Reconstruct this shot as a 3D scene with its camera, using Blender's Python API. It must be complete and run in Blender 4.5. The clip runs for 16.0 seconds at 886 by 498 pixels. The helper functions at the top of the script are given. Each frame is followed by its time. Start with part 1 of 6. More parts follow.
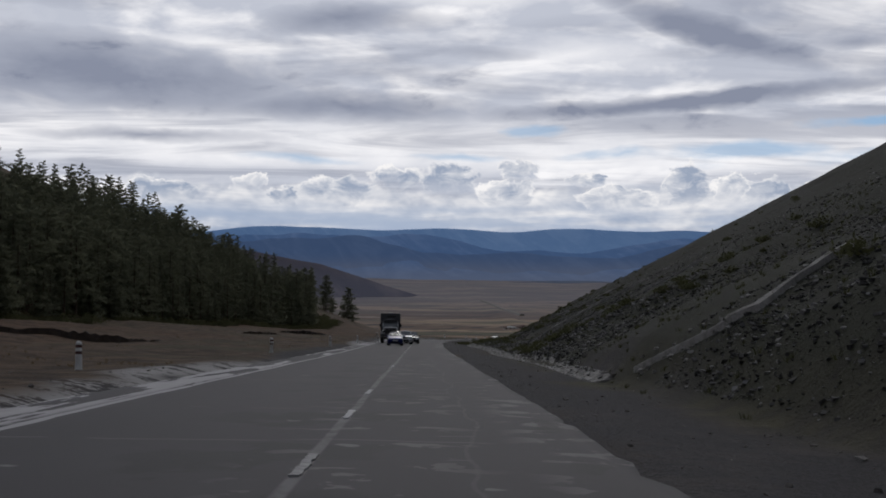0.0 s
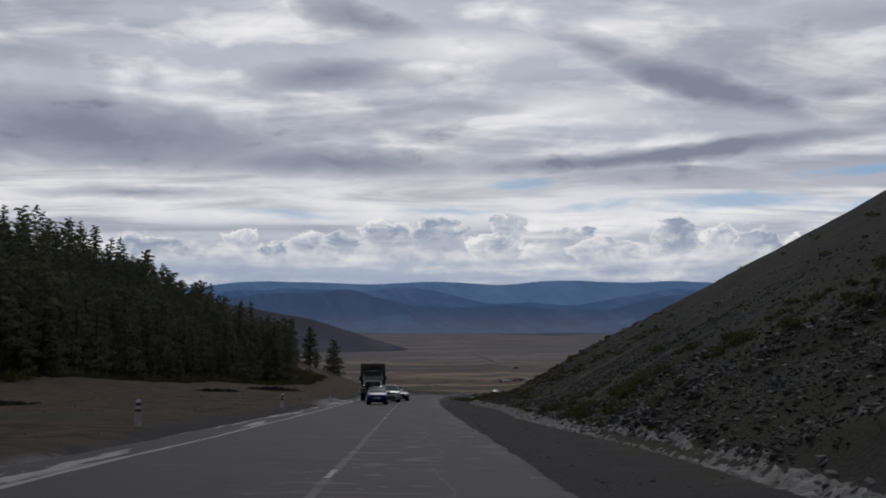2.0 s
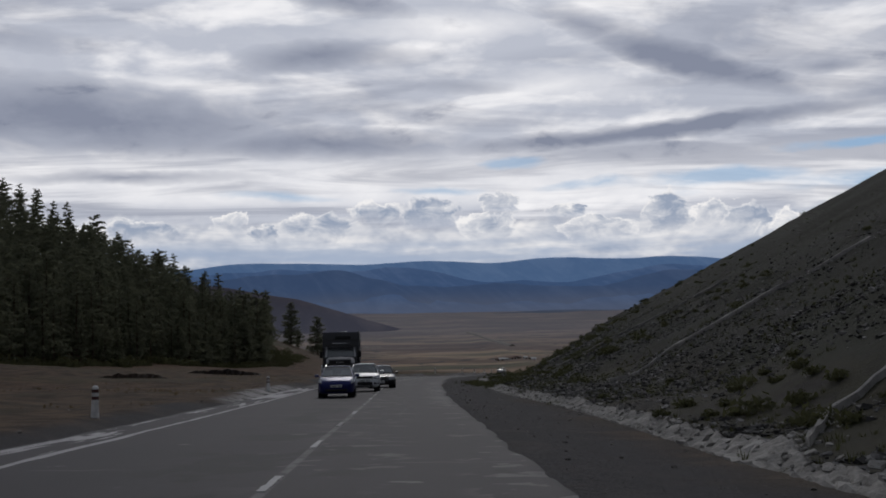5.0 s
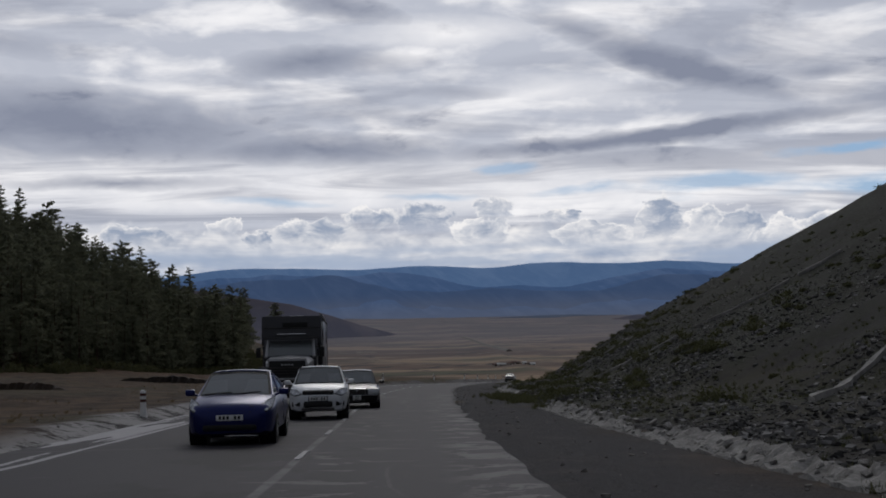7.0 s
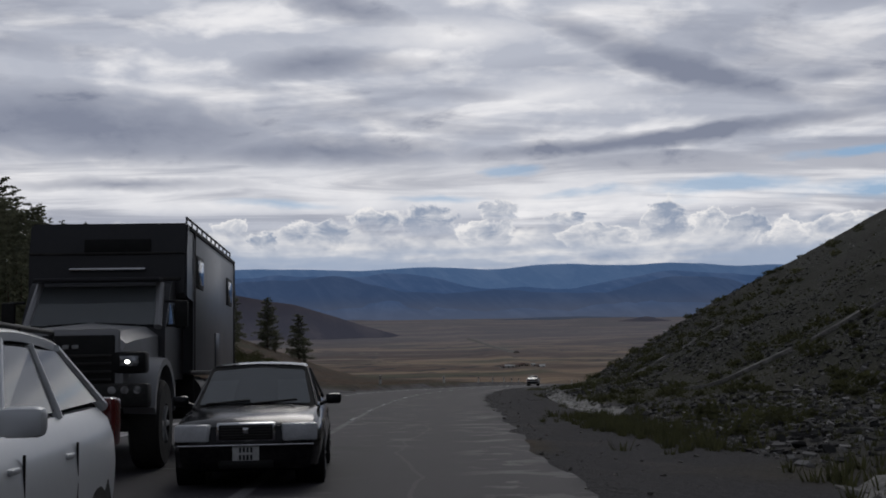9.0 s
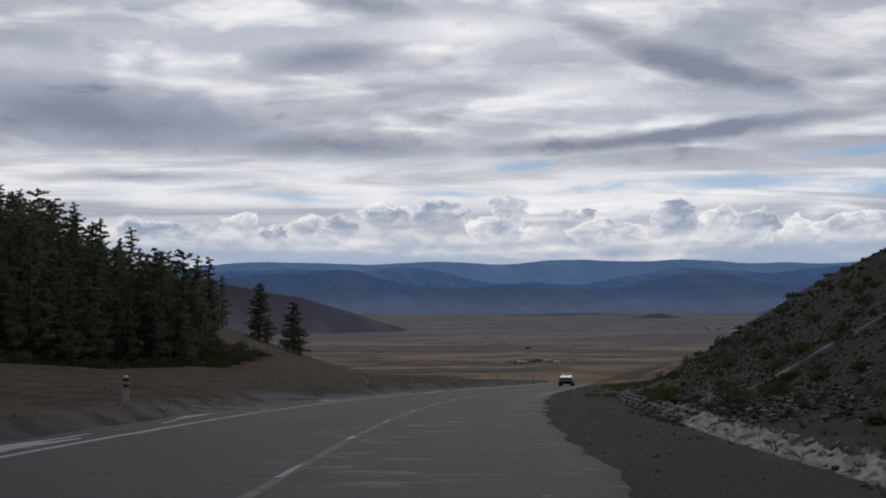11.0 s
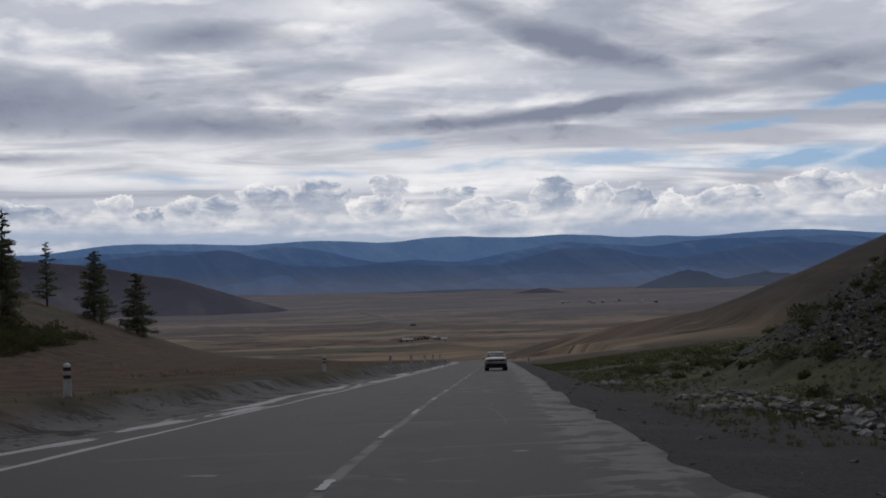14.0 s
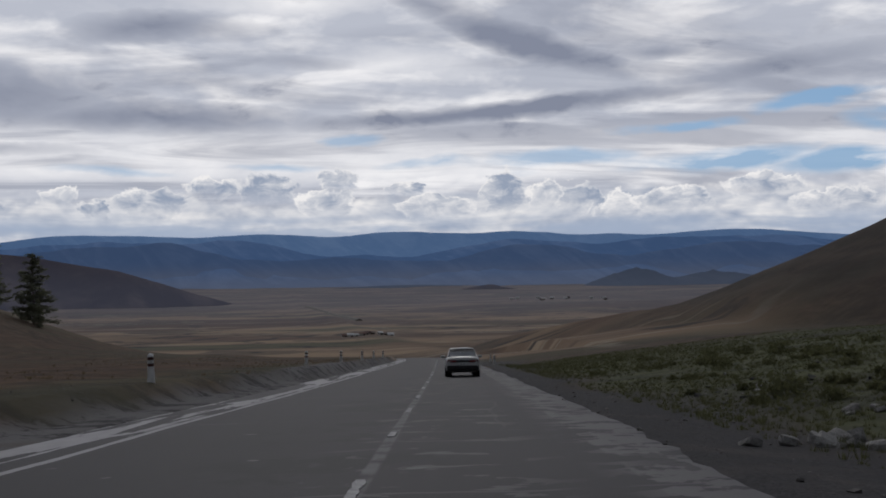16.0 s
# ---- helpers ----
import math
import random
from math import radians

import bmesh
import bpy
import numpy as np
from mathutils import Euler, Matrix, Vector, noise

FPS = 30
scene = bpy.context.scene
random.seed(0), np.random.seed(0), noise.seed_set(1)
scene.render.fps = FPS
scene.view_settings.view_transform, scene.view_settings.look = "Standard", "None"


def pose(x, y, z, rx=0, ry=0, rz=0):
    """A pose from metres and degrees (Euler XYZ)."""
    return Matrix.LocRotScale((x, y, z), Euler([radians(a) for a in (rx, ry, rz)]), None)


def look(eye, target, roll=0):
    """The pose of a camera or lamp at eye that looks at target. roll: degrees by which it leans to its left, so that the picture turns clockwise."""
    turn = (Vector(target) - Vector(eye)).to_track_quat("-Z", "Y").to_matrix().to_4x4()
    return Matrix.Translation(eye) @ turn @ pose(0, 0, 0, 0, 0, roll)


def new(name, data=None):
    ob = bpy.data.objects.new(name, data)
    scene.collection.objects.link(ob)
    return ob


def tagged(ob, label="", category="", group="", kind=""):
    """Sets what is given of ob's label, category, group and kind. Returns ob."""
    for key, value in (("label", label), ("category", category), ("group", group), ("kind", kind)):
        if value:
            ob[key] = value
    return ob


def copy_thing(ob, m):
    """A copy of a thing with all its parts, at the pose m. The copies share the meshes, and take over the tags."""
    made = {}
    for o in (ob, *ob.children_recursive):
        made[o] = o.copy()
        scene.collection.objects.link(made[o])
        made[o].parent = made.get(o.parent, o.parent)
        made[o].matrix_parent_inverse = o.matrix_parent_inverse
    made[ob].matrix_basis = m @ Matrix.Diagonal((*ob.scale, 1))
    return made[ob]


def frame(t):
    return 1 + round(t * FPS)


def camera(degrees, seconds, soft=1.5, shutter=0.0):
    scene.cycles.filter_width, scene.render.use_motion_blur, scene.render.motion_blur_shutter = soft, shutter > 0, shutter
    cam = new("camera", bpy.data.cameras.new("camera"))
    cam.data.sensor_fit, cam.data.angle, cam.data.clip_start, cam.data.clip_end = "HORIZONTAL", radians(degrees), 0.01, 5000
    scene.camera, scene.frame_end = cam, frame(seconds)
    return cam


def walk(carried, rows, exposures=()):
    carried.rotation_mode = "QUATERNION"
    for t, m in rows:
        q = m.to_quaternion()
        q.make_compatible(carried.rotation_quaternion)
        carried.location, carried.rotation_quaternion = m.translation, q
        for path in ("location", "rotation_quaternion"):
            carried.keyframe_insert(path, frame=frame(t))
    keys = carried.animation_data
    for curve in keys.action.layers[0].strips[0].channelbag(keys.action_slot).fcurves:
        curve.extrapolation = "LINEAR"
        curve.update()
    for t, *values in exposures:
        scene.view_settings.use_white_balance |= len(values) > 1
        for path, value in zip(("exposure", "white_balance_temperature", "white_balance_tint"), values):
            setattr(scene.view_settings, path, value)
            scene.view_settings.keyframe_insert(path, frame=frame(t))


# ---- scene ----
cam = camera(41.55, 16.0, soft=1.8)
walk(cam, [
    (0, pose(-0.00, -0.00, -0.00, 91.025, -0.750, -0.012)),
    (0.5, pose(-0.09, 7.34, -0.37, 91.877, -0.483, -0.216)),
    (1, pose(-0.22, 14.84, -0.73, 92.953, -0.107, -0.290)),
    (1.5, pose(-0.34, 22.22, -1.18, 93.362, -0.071, -0.543)),
    (2, pose(-0.39, 29.48, -1.61, 93.671, -0.038, -0.458)),
    (2.5, pose(-0.43, 36.76, -2.05, 92.752, -0.041, -0.632)),
    (3, pose(-0.44, 44.19, -2.45, 92.753, 0.032, -0.803)),
    (3.5, pose(-0.44, 51.25, -2.87, 92.619, 0.241, -0.666)),
    (6, pose(-1.09, 84.80, -4.63, 92.928, 1.251, -1.026)),
    (6.5, pose(-1.18, 93.03, -5.09, 93.069, 1.157, -0.983)),
    (7, pose(-1.22, 101.60, -5.56, 92.957, 1.078, -1.110)),
    (7.5, pose(-1.21, 109.32, -6.00, 92.861, 1.069, -1.074)),
    (8, pose(-1.35, 117.10, -6.40, 92.815, 1.167, -1.110)),
    (8.5, pose(-1.40, 124.61, -6.82, 93.018, 1.160, -1.078)),
    (9, pose(-1.59, 132.18, -7.23, 93.060, 0.862, -0.888)),
    (11.5, pose(-1.33, 172.78, -9.25, 92.727, 0.232, -0.456)),
    (12, pose(-1.17, 180.94, -9.65, 92.648, 0.616, -1.083)),
    (12.5, pose(-0.94, 188.36, -10.03, 92.688, 0.758, -1.904)),
    (13, pose(-0.73, 195.50, -10.45, 92.737, 1.081, -2.769)),
    (13.5, pose(-0.29, 203.34, -10.89, 92.511, 1.500, -4.211)),
    (14, pose(0.29, 211.36, -11.33, 91.718, 1.472, -6.199)),
    (14.5, pose(1.10, 219.38, -11.75, 91.622, 1.405, -7.283)),
    (15, pose(2.01, 227.02, -12.23, 91.576, 1.179, -7.835)),
    (15.5, pose(2.97, 234.51, -12.71, 91.539, 0.929, -8.218)),
    (16, pose(3.97, 241.70, -13.14, 91.480, 0.851, -8.747)),
], exposures=[(t, stops, 6390, 11.5) for t, stops in ((0, 0.08), (0.5, 0.06), (1.0, -0.07), (1.5, -0.12), (2.0, -0.12), (2.5, -0.06), (3.0, 0.06), (3.5, 0.0), (6.0, 0.0), (8.5, 0.03), (9.0, -0.09),
                                                      (9.6, 0.0), (12.5, 0.0), (13.0, -0.06), (13.5, -0.08), (14.0, -0.03), (15.0, 0.0), (16.0, -0.03))])

# ---------------------------------------------------------------- node helper
class Sock:
    """A node socket with arithmetic."""
    def __init__(self, tree, out):
        self.t, self.o = tree, out

    def _m(self, op, *others, clamp=False):
        n = self.t.nodes.new("ShaderNodeMath")
        n.operation, n.use_clamp = op, clamp
        for i, v in enumerate((self, *others)):
            if isinstance(v, Sock):
                self.t.links.new(v.o, n.inputs[i])
            else:
                n.inputs[i].default_value = v
        return Sock(self.t, n.outputs[0])

    def __add__(self, b): return self._m("ADD", b)
    def __sub__(self, b): return self._m("SUBTRACT", b)
    def __mul__(self, b): return self._m("MULTIPLY", b)
    def __truediv__(self, b): return self._m("DIVIDE", b)
    def __pow__(self, b): return self._m("POWER", b)
    def abs(self): return self._m("ABSOLUTE")
    def max(self, b): return self._m("MAXIMUM", b)
    def min(self, b): return self._m("MINIMUM", b)
    def clamp(self): return self._m("ADD", 0.0, clamp=True)
    def fract(self): return self._m("FRACT")
    def exp(self): return self._m("EXPONENT")
    def atan2(self, b): return self._m("ARCTAN2", b)
    def sqrt(self): return self._m("SQRT")

    def ramp(self, a, b, lo=0.0, hi=1.0):
        """Smooth step from lo at a to hi at b."""
        n = self.t.nodes.new("ShaderNodeMapRange")
        n.interpolation_type = "SMOOTHSTEP"
        self.t.links.new(self.o, n.inputs[0])
        for i, v in enumerate((a, b, lo, hi)):
            n.inputs[i + 1].default_value = v
        return Sock(self.t, n.outputs[0])


class Nodes:
    """Short ways to make the usual nodes in one tree."""
    def __init__(self, tree):
        self.t = tree

    def add(self, kind): return self.t.nodes.new(kind)
    def link(self, a, b): self.t.links.new(a.o if isinstance(a, Sock) else a, b)

    def attr(self, name, color=False):
        n = self.add("ShaderNodeAttribute")
        n.attribute_name = name
        return Sock(self.t, n.outputs["Color" if color else "Fac"])

    def split(self, v):
        n = self.add("ShaderNodeSeparateXYZ")
        self.link(v, n.inputs[0])
        return [Sock(self.t, o) for o in n.outputs]

    def join(self, x, y, z):
        n = self.add("ShaderNodeCombineXYZ")
        for i, v in enumerate((x, y, z)):
            if isinstance(v, Sock):
                self.link(v, n.inputs[i])
            else:
                n.inputs[i].default_value = v
        return Sock(self.t, n.outputs[0])

    def position(self):
        return Sock(self.t, self.add("ShaderNodeNewGeometry").outputs["Position"])

    def local(self):
        return Sock(self.t, self.add("ShaderNodeTexCoord").outputs["Object"])

    def rand(self):
        return Sock(self.t, self.add("ShaderNodeObjectInfo").outputs["Random"])

    def noise(self, v, scale, detail=4.0, rough=0.55, distort=0.0):
        n = self.add("ShaderNodeTexNoise")
        self.link(v, n.inputs["Vector"])
        n.inputs["Scale"].default_value, n.inputs["Detail"].default_value = scale, detail
        n.inputs["Roughness"].default_value, n.inputs["Distortion"].default_value = rough, distort
        return Sock(self.t, n.outputs["Fac"])

    def voronoi(self, v, scale, feature="F1", out="Distance"):
        n = self.add("ShaderNodeTexVoronoi")
        n.feature = feature
        self.link(v, n.inputs["Vector"])
        n.inputs["Scale"].default_value = scale
        return Sock(self.t, n.outputs[out])

    def color(self, c):
        n = self.add("ShaderNodeRGB")
        n.outputs[0].default_value = (*c, 1)
        return Sock(self.t, n.outputs[0])

    def mix(self, fac, a, b):
        n = self.add("ShaderNodeMix")
        n.data_type = "RGBA"
        if isinstance(fac, Sock):
            self.link(fac, n.inputs[0])
        else:
            n.inputs[0].default_value = fac
        for i, c in ((6, a), (7, b)):
            if isinstance(c, Sock):
                self.link(c, n.inputs[i])
            else:
                n.inputs[i].default_value = (*c, 1)
        return Sock(self.t, n.outputs[2])

    def scale(self, c, f):
        """A colour times a factor."""
        n = self.add("ShaderNodeVectorMath")
        n.operation = "SCALE"
        self.link(c, n.inputs[0])
        if isinstance(f, Sock):
            self.link(f, n.inputs["Scale"])
        else:
            n.inputs["Scale"].default_value = f
        return Sock(self.t, n.outputs[0])


def material(name, color=(0.5, 0.5, 0.5), rough=0.6, metal=0.0, build=None, spec=0.5, coat=0.0):
    """A principled material; build(nodes, shader) adds its texture."""
    m = bpy.data.materials.new(name)
    m.use_nodes = True
    k = Nodes(m.node_tree)
    b = m.node_tree.nodes["Principled BSDF"]
    b.inputs["Base Color"].default_value = (*color, 1)
    b.inputs["Roughness"].default_value, b.inputs["Metallic"].default_value = rough, metal
    b.inputs["Specular IOR Level"].default_value = spec
    b.inputs["Coat Weight"].default_value = coat
    if build:
        build(k, b)
    return m


def bump(k, b, height, strength=0.5, distance=0.02):
    n = k.add("ShaderNodeBump")
    n.inputs["Strength"].default_value, n.inputs["Distance"].default_value = strength, distance
    k.link(height, n.inputs["Height"])
    k.link(n.outputs[0], b.inputs["Normal"])


# ---------------------------------------------------------------- sky and light
SUN_AZ, SUN_EL = 4.0, 33.0      # degrees right of the road's way, and above the horizon

# streaks: degrees right, degrees up, half width, half height, tilt, amount
DARK_STREAKS = ((-16.0, 9.0, 10.5, 2.1, -0.03, 1.15), (-5.5, 7.8, 8.5, 0.9, -0.02, 1.05), (12.0, 8.2, 13.0, 0.62, 0.075, 1.15), (24.0, 9.6, 8.0, 0.8, 0.09, 0.8),
                (13.6, 11.5, 5.8, 1.15, -0.34, 1.3), (9.0, 13.3, 3.6, 0.9, -0.22, 0.75), (-4.9, 12.1, 5.4, 0.9, 0.0, 0.95), (-14.4, 6.2, 7.0, 0.42, 0.0, 0.75), (-4.0, 14.9, 3.6, 0.8, -0.25, 0.9),
                (-20.0, 12.5, 6.0, 0.7, 0.0, 0.5), (20.1, 10.9, 4.0, 0.6, 0.02, 0.7), (1.2, 10.6, 3.4, 0.42, 0.0, 0.5), (22.0, 14.0, 6.0, 0.8, -0.1, 0.5))
BRIGHT_STREAKS = ((0.0, 6.0, 60.0, 0.9, 0.0, 0.9), (6.0, 10.4, 6.0, 1.1, 0.02, 1.0), (-11.0, 10.9, 6.0, 0.5, -0.04, 1.0), (1.0, 13.4, 6.0, 1.0, 0.0, 1.0), (19.0, 11.9, 6.0, 0.7, 0.05, 0.8), (-1.5, 9.6, 5.0, 0.5, 0.0, 0.7), (17.0, 7.0, 6.0, 0.4, 0.06, 0.9))
BLUE_GAPS = ((4.5, 6.8, 2.2, 0.30, 0.02, 1.2), (8.9, 5.8, 3.6, 0.32, 0.04, 1.2), (14.4, 5.8, 4.4, 0.62, 0.03, 1.4), (20.2, 7.15, 3.2, 0.30, 0.04, 1.3), (21.8, 5.5, 5.8, 0.66, 0.04, 1.5), (26.8, 8.0, 4.2, 0.48, 0.08, 1.5),
             (28.0, 5.0, 4.4, 0.75, 0.0, 1.5), (-7.2, 5.4, 3.6, 0.24, 0.0, 0.7), (1.1, 5.6, 2.8, 0.25, 0.03, 0.8), (31.5, 7.0, 4.0, 0.8, 0.0, 1.3), (12.2, 5.1, 1.8, 0.3, 0.0, 0.9))
# single heads over and in the heaped row: degrees right, degrees up, half width, half height, greyness
HEADS = ((-13.6, 3.55, 1.9, 0.75, 0.62), (-9.5, 4.15, 1.0, 0.5, 0.25), (-5.1, 3.85, 1.8, 0.75, 0.52), (-7.7, 3.5, 0.8, 0.55, 0.75), (-2.3, 4.45, 1.4, 0.68, 0.42), (0.3, 4.35, 1.45, 0.95, 0.62), (3.1, 3.7, 1.7, 0.62, 0.25), (3.7, 4.7, 0.85, 0.85, 0.50),
         (6.8, 4.4, 1.2, 0.40, 0.40), (8.6, 3.5, 1.9, 0.75, 0.28), (13.7, 3.95, 0.95, 0.85, 0.22), (11.8, 4.05, 1.05, 1.30, 0.62), (15.5, 3.85, 1.1, 0.95, 0.60), (17.4, 3.4, 1.2, 0.8, 0.15), (20.0, 3.6, 1.9, 0.8, 0.30), (24.3, 4.2, 1.9, 0.62, 0.28), (27.5, 3.4, 2.0, 0.7, 0.35))

def make_sky():
    world = bpy.data.worlds.new("overcast_sky")
    scene.world = world
    world.use_nodes = True
    t = world.node_tree
    t.nodes.clear()
    k = Nodes(t)
    out, bg = k.add("ShaderNodeOutputWorld"), k.add("ShaderNodeBackground")
    k.link(bg.outputs[0], out.inputs[0])
    sky = k.add("ShaderNodeTexSky")
    sky.sky_type, sky.sun_disc = "NISHITA", False
    sky.sun_elevation, sky.sun_rotation = radians(SUN_EL), radians(SUN_AZ)
    blue = k.mix(0.75, k.scale(Sock(t, sky.outputs[0]), 0.05), (0.155, 0.345, 0.59))
    d = Sock(t, k.add("ShaderNodeTexCoord").outputs["Generated"])
    x, y, z = k.split(d)
    u = x.atan2(y) * (180 / math.pi)                     # degrees to the right
    v = z.atan2((x * x + y * y).sqrt()) * (180 / math.pi)   # degrees up
    warp = k.noise(k.join(u * 0.10, v * 0.25, 0.3), 1.0, 5.0, 0.6) - 0.5
    warp2 = k.noise(k.join(u * 0.10, v * 0.25, 7.7), 1.0, 5.0, 0.6) - 0.5
    uu, vv = u + warp2 * 6.0, v + warp * 1.9

    # high layered cloud: seen on a flat ceiling, so it draws together towards the horizon
    zz = z.max(0.0) + 0.085
    ceil = k.join(x / zz * 0.9, y / zz * 2.2, 1.7)
    big = k.noise(ceil, 0.85, 7.0, 0.56, 0.6)
    fine = k.noise(k.join(u * 0.17, v * 0.52, 3.1), 1.0, 5.0, 0.52, 0.3)

    def patch(a, b, ra, rb, tilt=0.0, sharp=1.0):
        """A soft-edged cloud streak round (a, b) degrees, ragged by the warp."""
        du = (uu - a) / ra
        dv = (vv - b - (uu - a) * tilt) / rb
        return ((du * du + dv * dv) ** 0.5 * -1.0 + 1.0).clamp() ** sharp

    dark = big.ramp(0.44, 0.66) * 0.55
    for a, b, ra, rb, tilt, amount in DARK_STREAKS:
        dark = dark.max(patch(a, b, ra, rb, tilt, 0.7) * amount)
    clot = k.noise(k.join(u * 0.26, v * 0.60, 51.0), 1.0, 6.0, 0.58, 0.25)
    dark = (dark * (fine * 0.5 + clot * 1.1 + 0.25) + clot.ramp(0.56, 0.74) * v.ramp(6.0, 8.0) * 0.35).clamp()
    bright = fine.ramp(0.45, 0.72).max(v.ramp(4.3, 5.4) * v.ramp(8.2, 6.4) * (fine * 1.3 + 0.15))
    for a, b, ra, rb, tilt, amount in BRIGHT_STREAKS:
        bright = bright.max(patch(a, b, ra, rb, tilt, 1.0) * (fine * 0.8 + 0.5) * amount)
    bright = (bright + (clot - 0.5) * 0.9).clamp()
    layer = k.mix(bright, (0.46, 0.485, 0.545), (0.835, 0.828, 0.825))
    layer = k.mix(dark, layer, (0.215, 0.238, 0.305))
    gap = patch(-60.0, 5.0, 1.0, 1.0) * 0.0
    for a, b, ra, rb, tilt, amount in BLUE_GAPS:
        gap = gap.max(patch(a, b, ra, rb, tilt, 1.0) * amount)
    gap = (gap * 1.5 * fine.ramp(0.68, 0.40)).clamp() * v.ramp(4.4, 5.0) * u.ramp(10.0, 24.0, 0.66, 0.92)
    layer = k.mix(gap, layer, blue)

    # the row of heaped clouds over the far range
    def billow(ou, ov):
        total = None
        for size, amount, seed in ((0.46, 1.0, 2.0), (1.05, 0.6, 5.0), (2.3, 0.30, 8.0)):
            f = k.voronoi(k.join((u + ou + warp2 * 2.0) * size, (v + ov + warp * 1.4) * size * 1.35, seed), 1.0, "SMOOTH_F1" if size < 0.6 else "F1")
            f = (f * -1.0 + 0.55) * amount
            total = f if total is None else total + f
        return total

    lump = k.noise(k.join(u * 0.22, 0.4, 5.2), 1.0, 3.0, 0.5)
    here, above = billow(0.0, 0.0), billow(-0.10, 0.34)
    top = here * 0.75 + (lump - 0.5) * 1.8 + 4.15
    depth = top - v
    heap = depth.ramp(-0.10, 0.45)
    soft = k.noise(k.join(u * 0.20, v * 1.0, 9.0), 1.0, 5.0, 0.55)
    mass = k.noise(k.join(u * 0.16 + 3.0, v * 0.55, 15.0), 1.0, 4.0, 0.55, 0.4)
    light = ((here - above) * 0.62 + 0.58 + (soft - 0.5) * 1.5 + (mass - 0.5) * 2.4 - depth.ramp(0.2, 2.6) * 0.20).clamp()
    heap_colour = k.mix(light, (0.285, 0.335, 0.43), (0.80, 0.785, 0.765))
    low = v.ramp(4.0, 1.9) * k.noise(k.join(u * 0.2, v * 1.6, 11.0), 1.0, 5.0, 0.5).ramp(0.35, 0.62)
    heap_colour = k.mix(low * 0.9, heap_colour, (0.31, 0.375, 0.485))
    heap_edge = v.ramp(7.6, 6.4)
    whole = k.mix(heap * heap_edge, layer, heap_colour)
    curl = k.noise(k.join(u * 0.8, v * 1.0, 21.0), 1.0, 6.0, 0.62, 0.4) - 0.5
    curl2 = k.noise(k.join(u * 0.8, v * 1.0, 27.0), 1.0, 6.0, 0.62, 0.4) - 0.5
    hu, hv = u + curl * 2.3, v + curl2 * 1.7
    fold = k.noise(k.join(u * 0.8, v * 1.5, 33.0), 1.0, 6.0, 0.62, 0.5)
    for a, b, ra, rb, grey in HEADS:
        du, dv = (hu - a) / ra, (hv - b) / rb
        far = du * du + dv * dv
        cover = far.ramp(1.12, 0.74) * dv.ramp(-1.0, 0.35, 0.0, 1.0)
        lit = (far.ramp(0.50, 0.98) * 0.50 + dv * 0.14 - du * 0.16 + (fold - 0.5) * 2.6 + (0.72 - grey)).clamp()
        whole = k.mix(cover, whole, k.mix(lit, (0.285, 0.335, 0.425), (0.82, 0.805, 0.785)))
    # a dim band under the row, over the far crest
    under = v.ramp(3.3, 2.5) * k.noise(k.join(u * 0.13, v * 0.9, 41.0), 1.0, 5.0, 0.55, 0.3).ramp(0.40, 0.60)
    whole = k.mix(under * 0.8, whole, (0.335, 0.40, 0.51))
    # towards the zenith and behind, one even layer
    whole = k.mix(v.ramp(20.0, 40.0), whole, (0.175, 0.19, 0.22))
    whole = k.mix(y.ramp(0.35, -0.4), whole, (0.15, 0.163, 0.19))
    whole = k.mix(v.ramp(0.5, -2.0), whole, (0.30, 0.33, 0.38))
    k.link(whole, bg.inputs[0])
    bg.inputs[1].default_value = 1.08


make_sky()

sun = new("sun", bpy.data.lights.new("sun", "SUN"))
sun.data.energy, sun.data.angle, sun.data.color = 0.5, radians(25), (1.0, 0.96, 0.9)
sun.matrix_world = look((0, 0, 0), (-math.sin(radians(SUN_AZ)), -math.cos(radians(SUN_AZ)), -math.tan(radians(SUN_EL))))

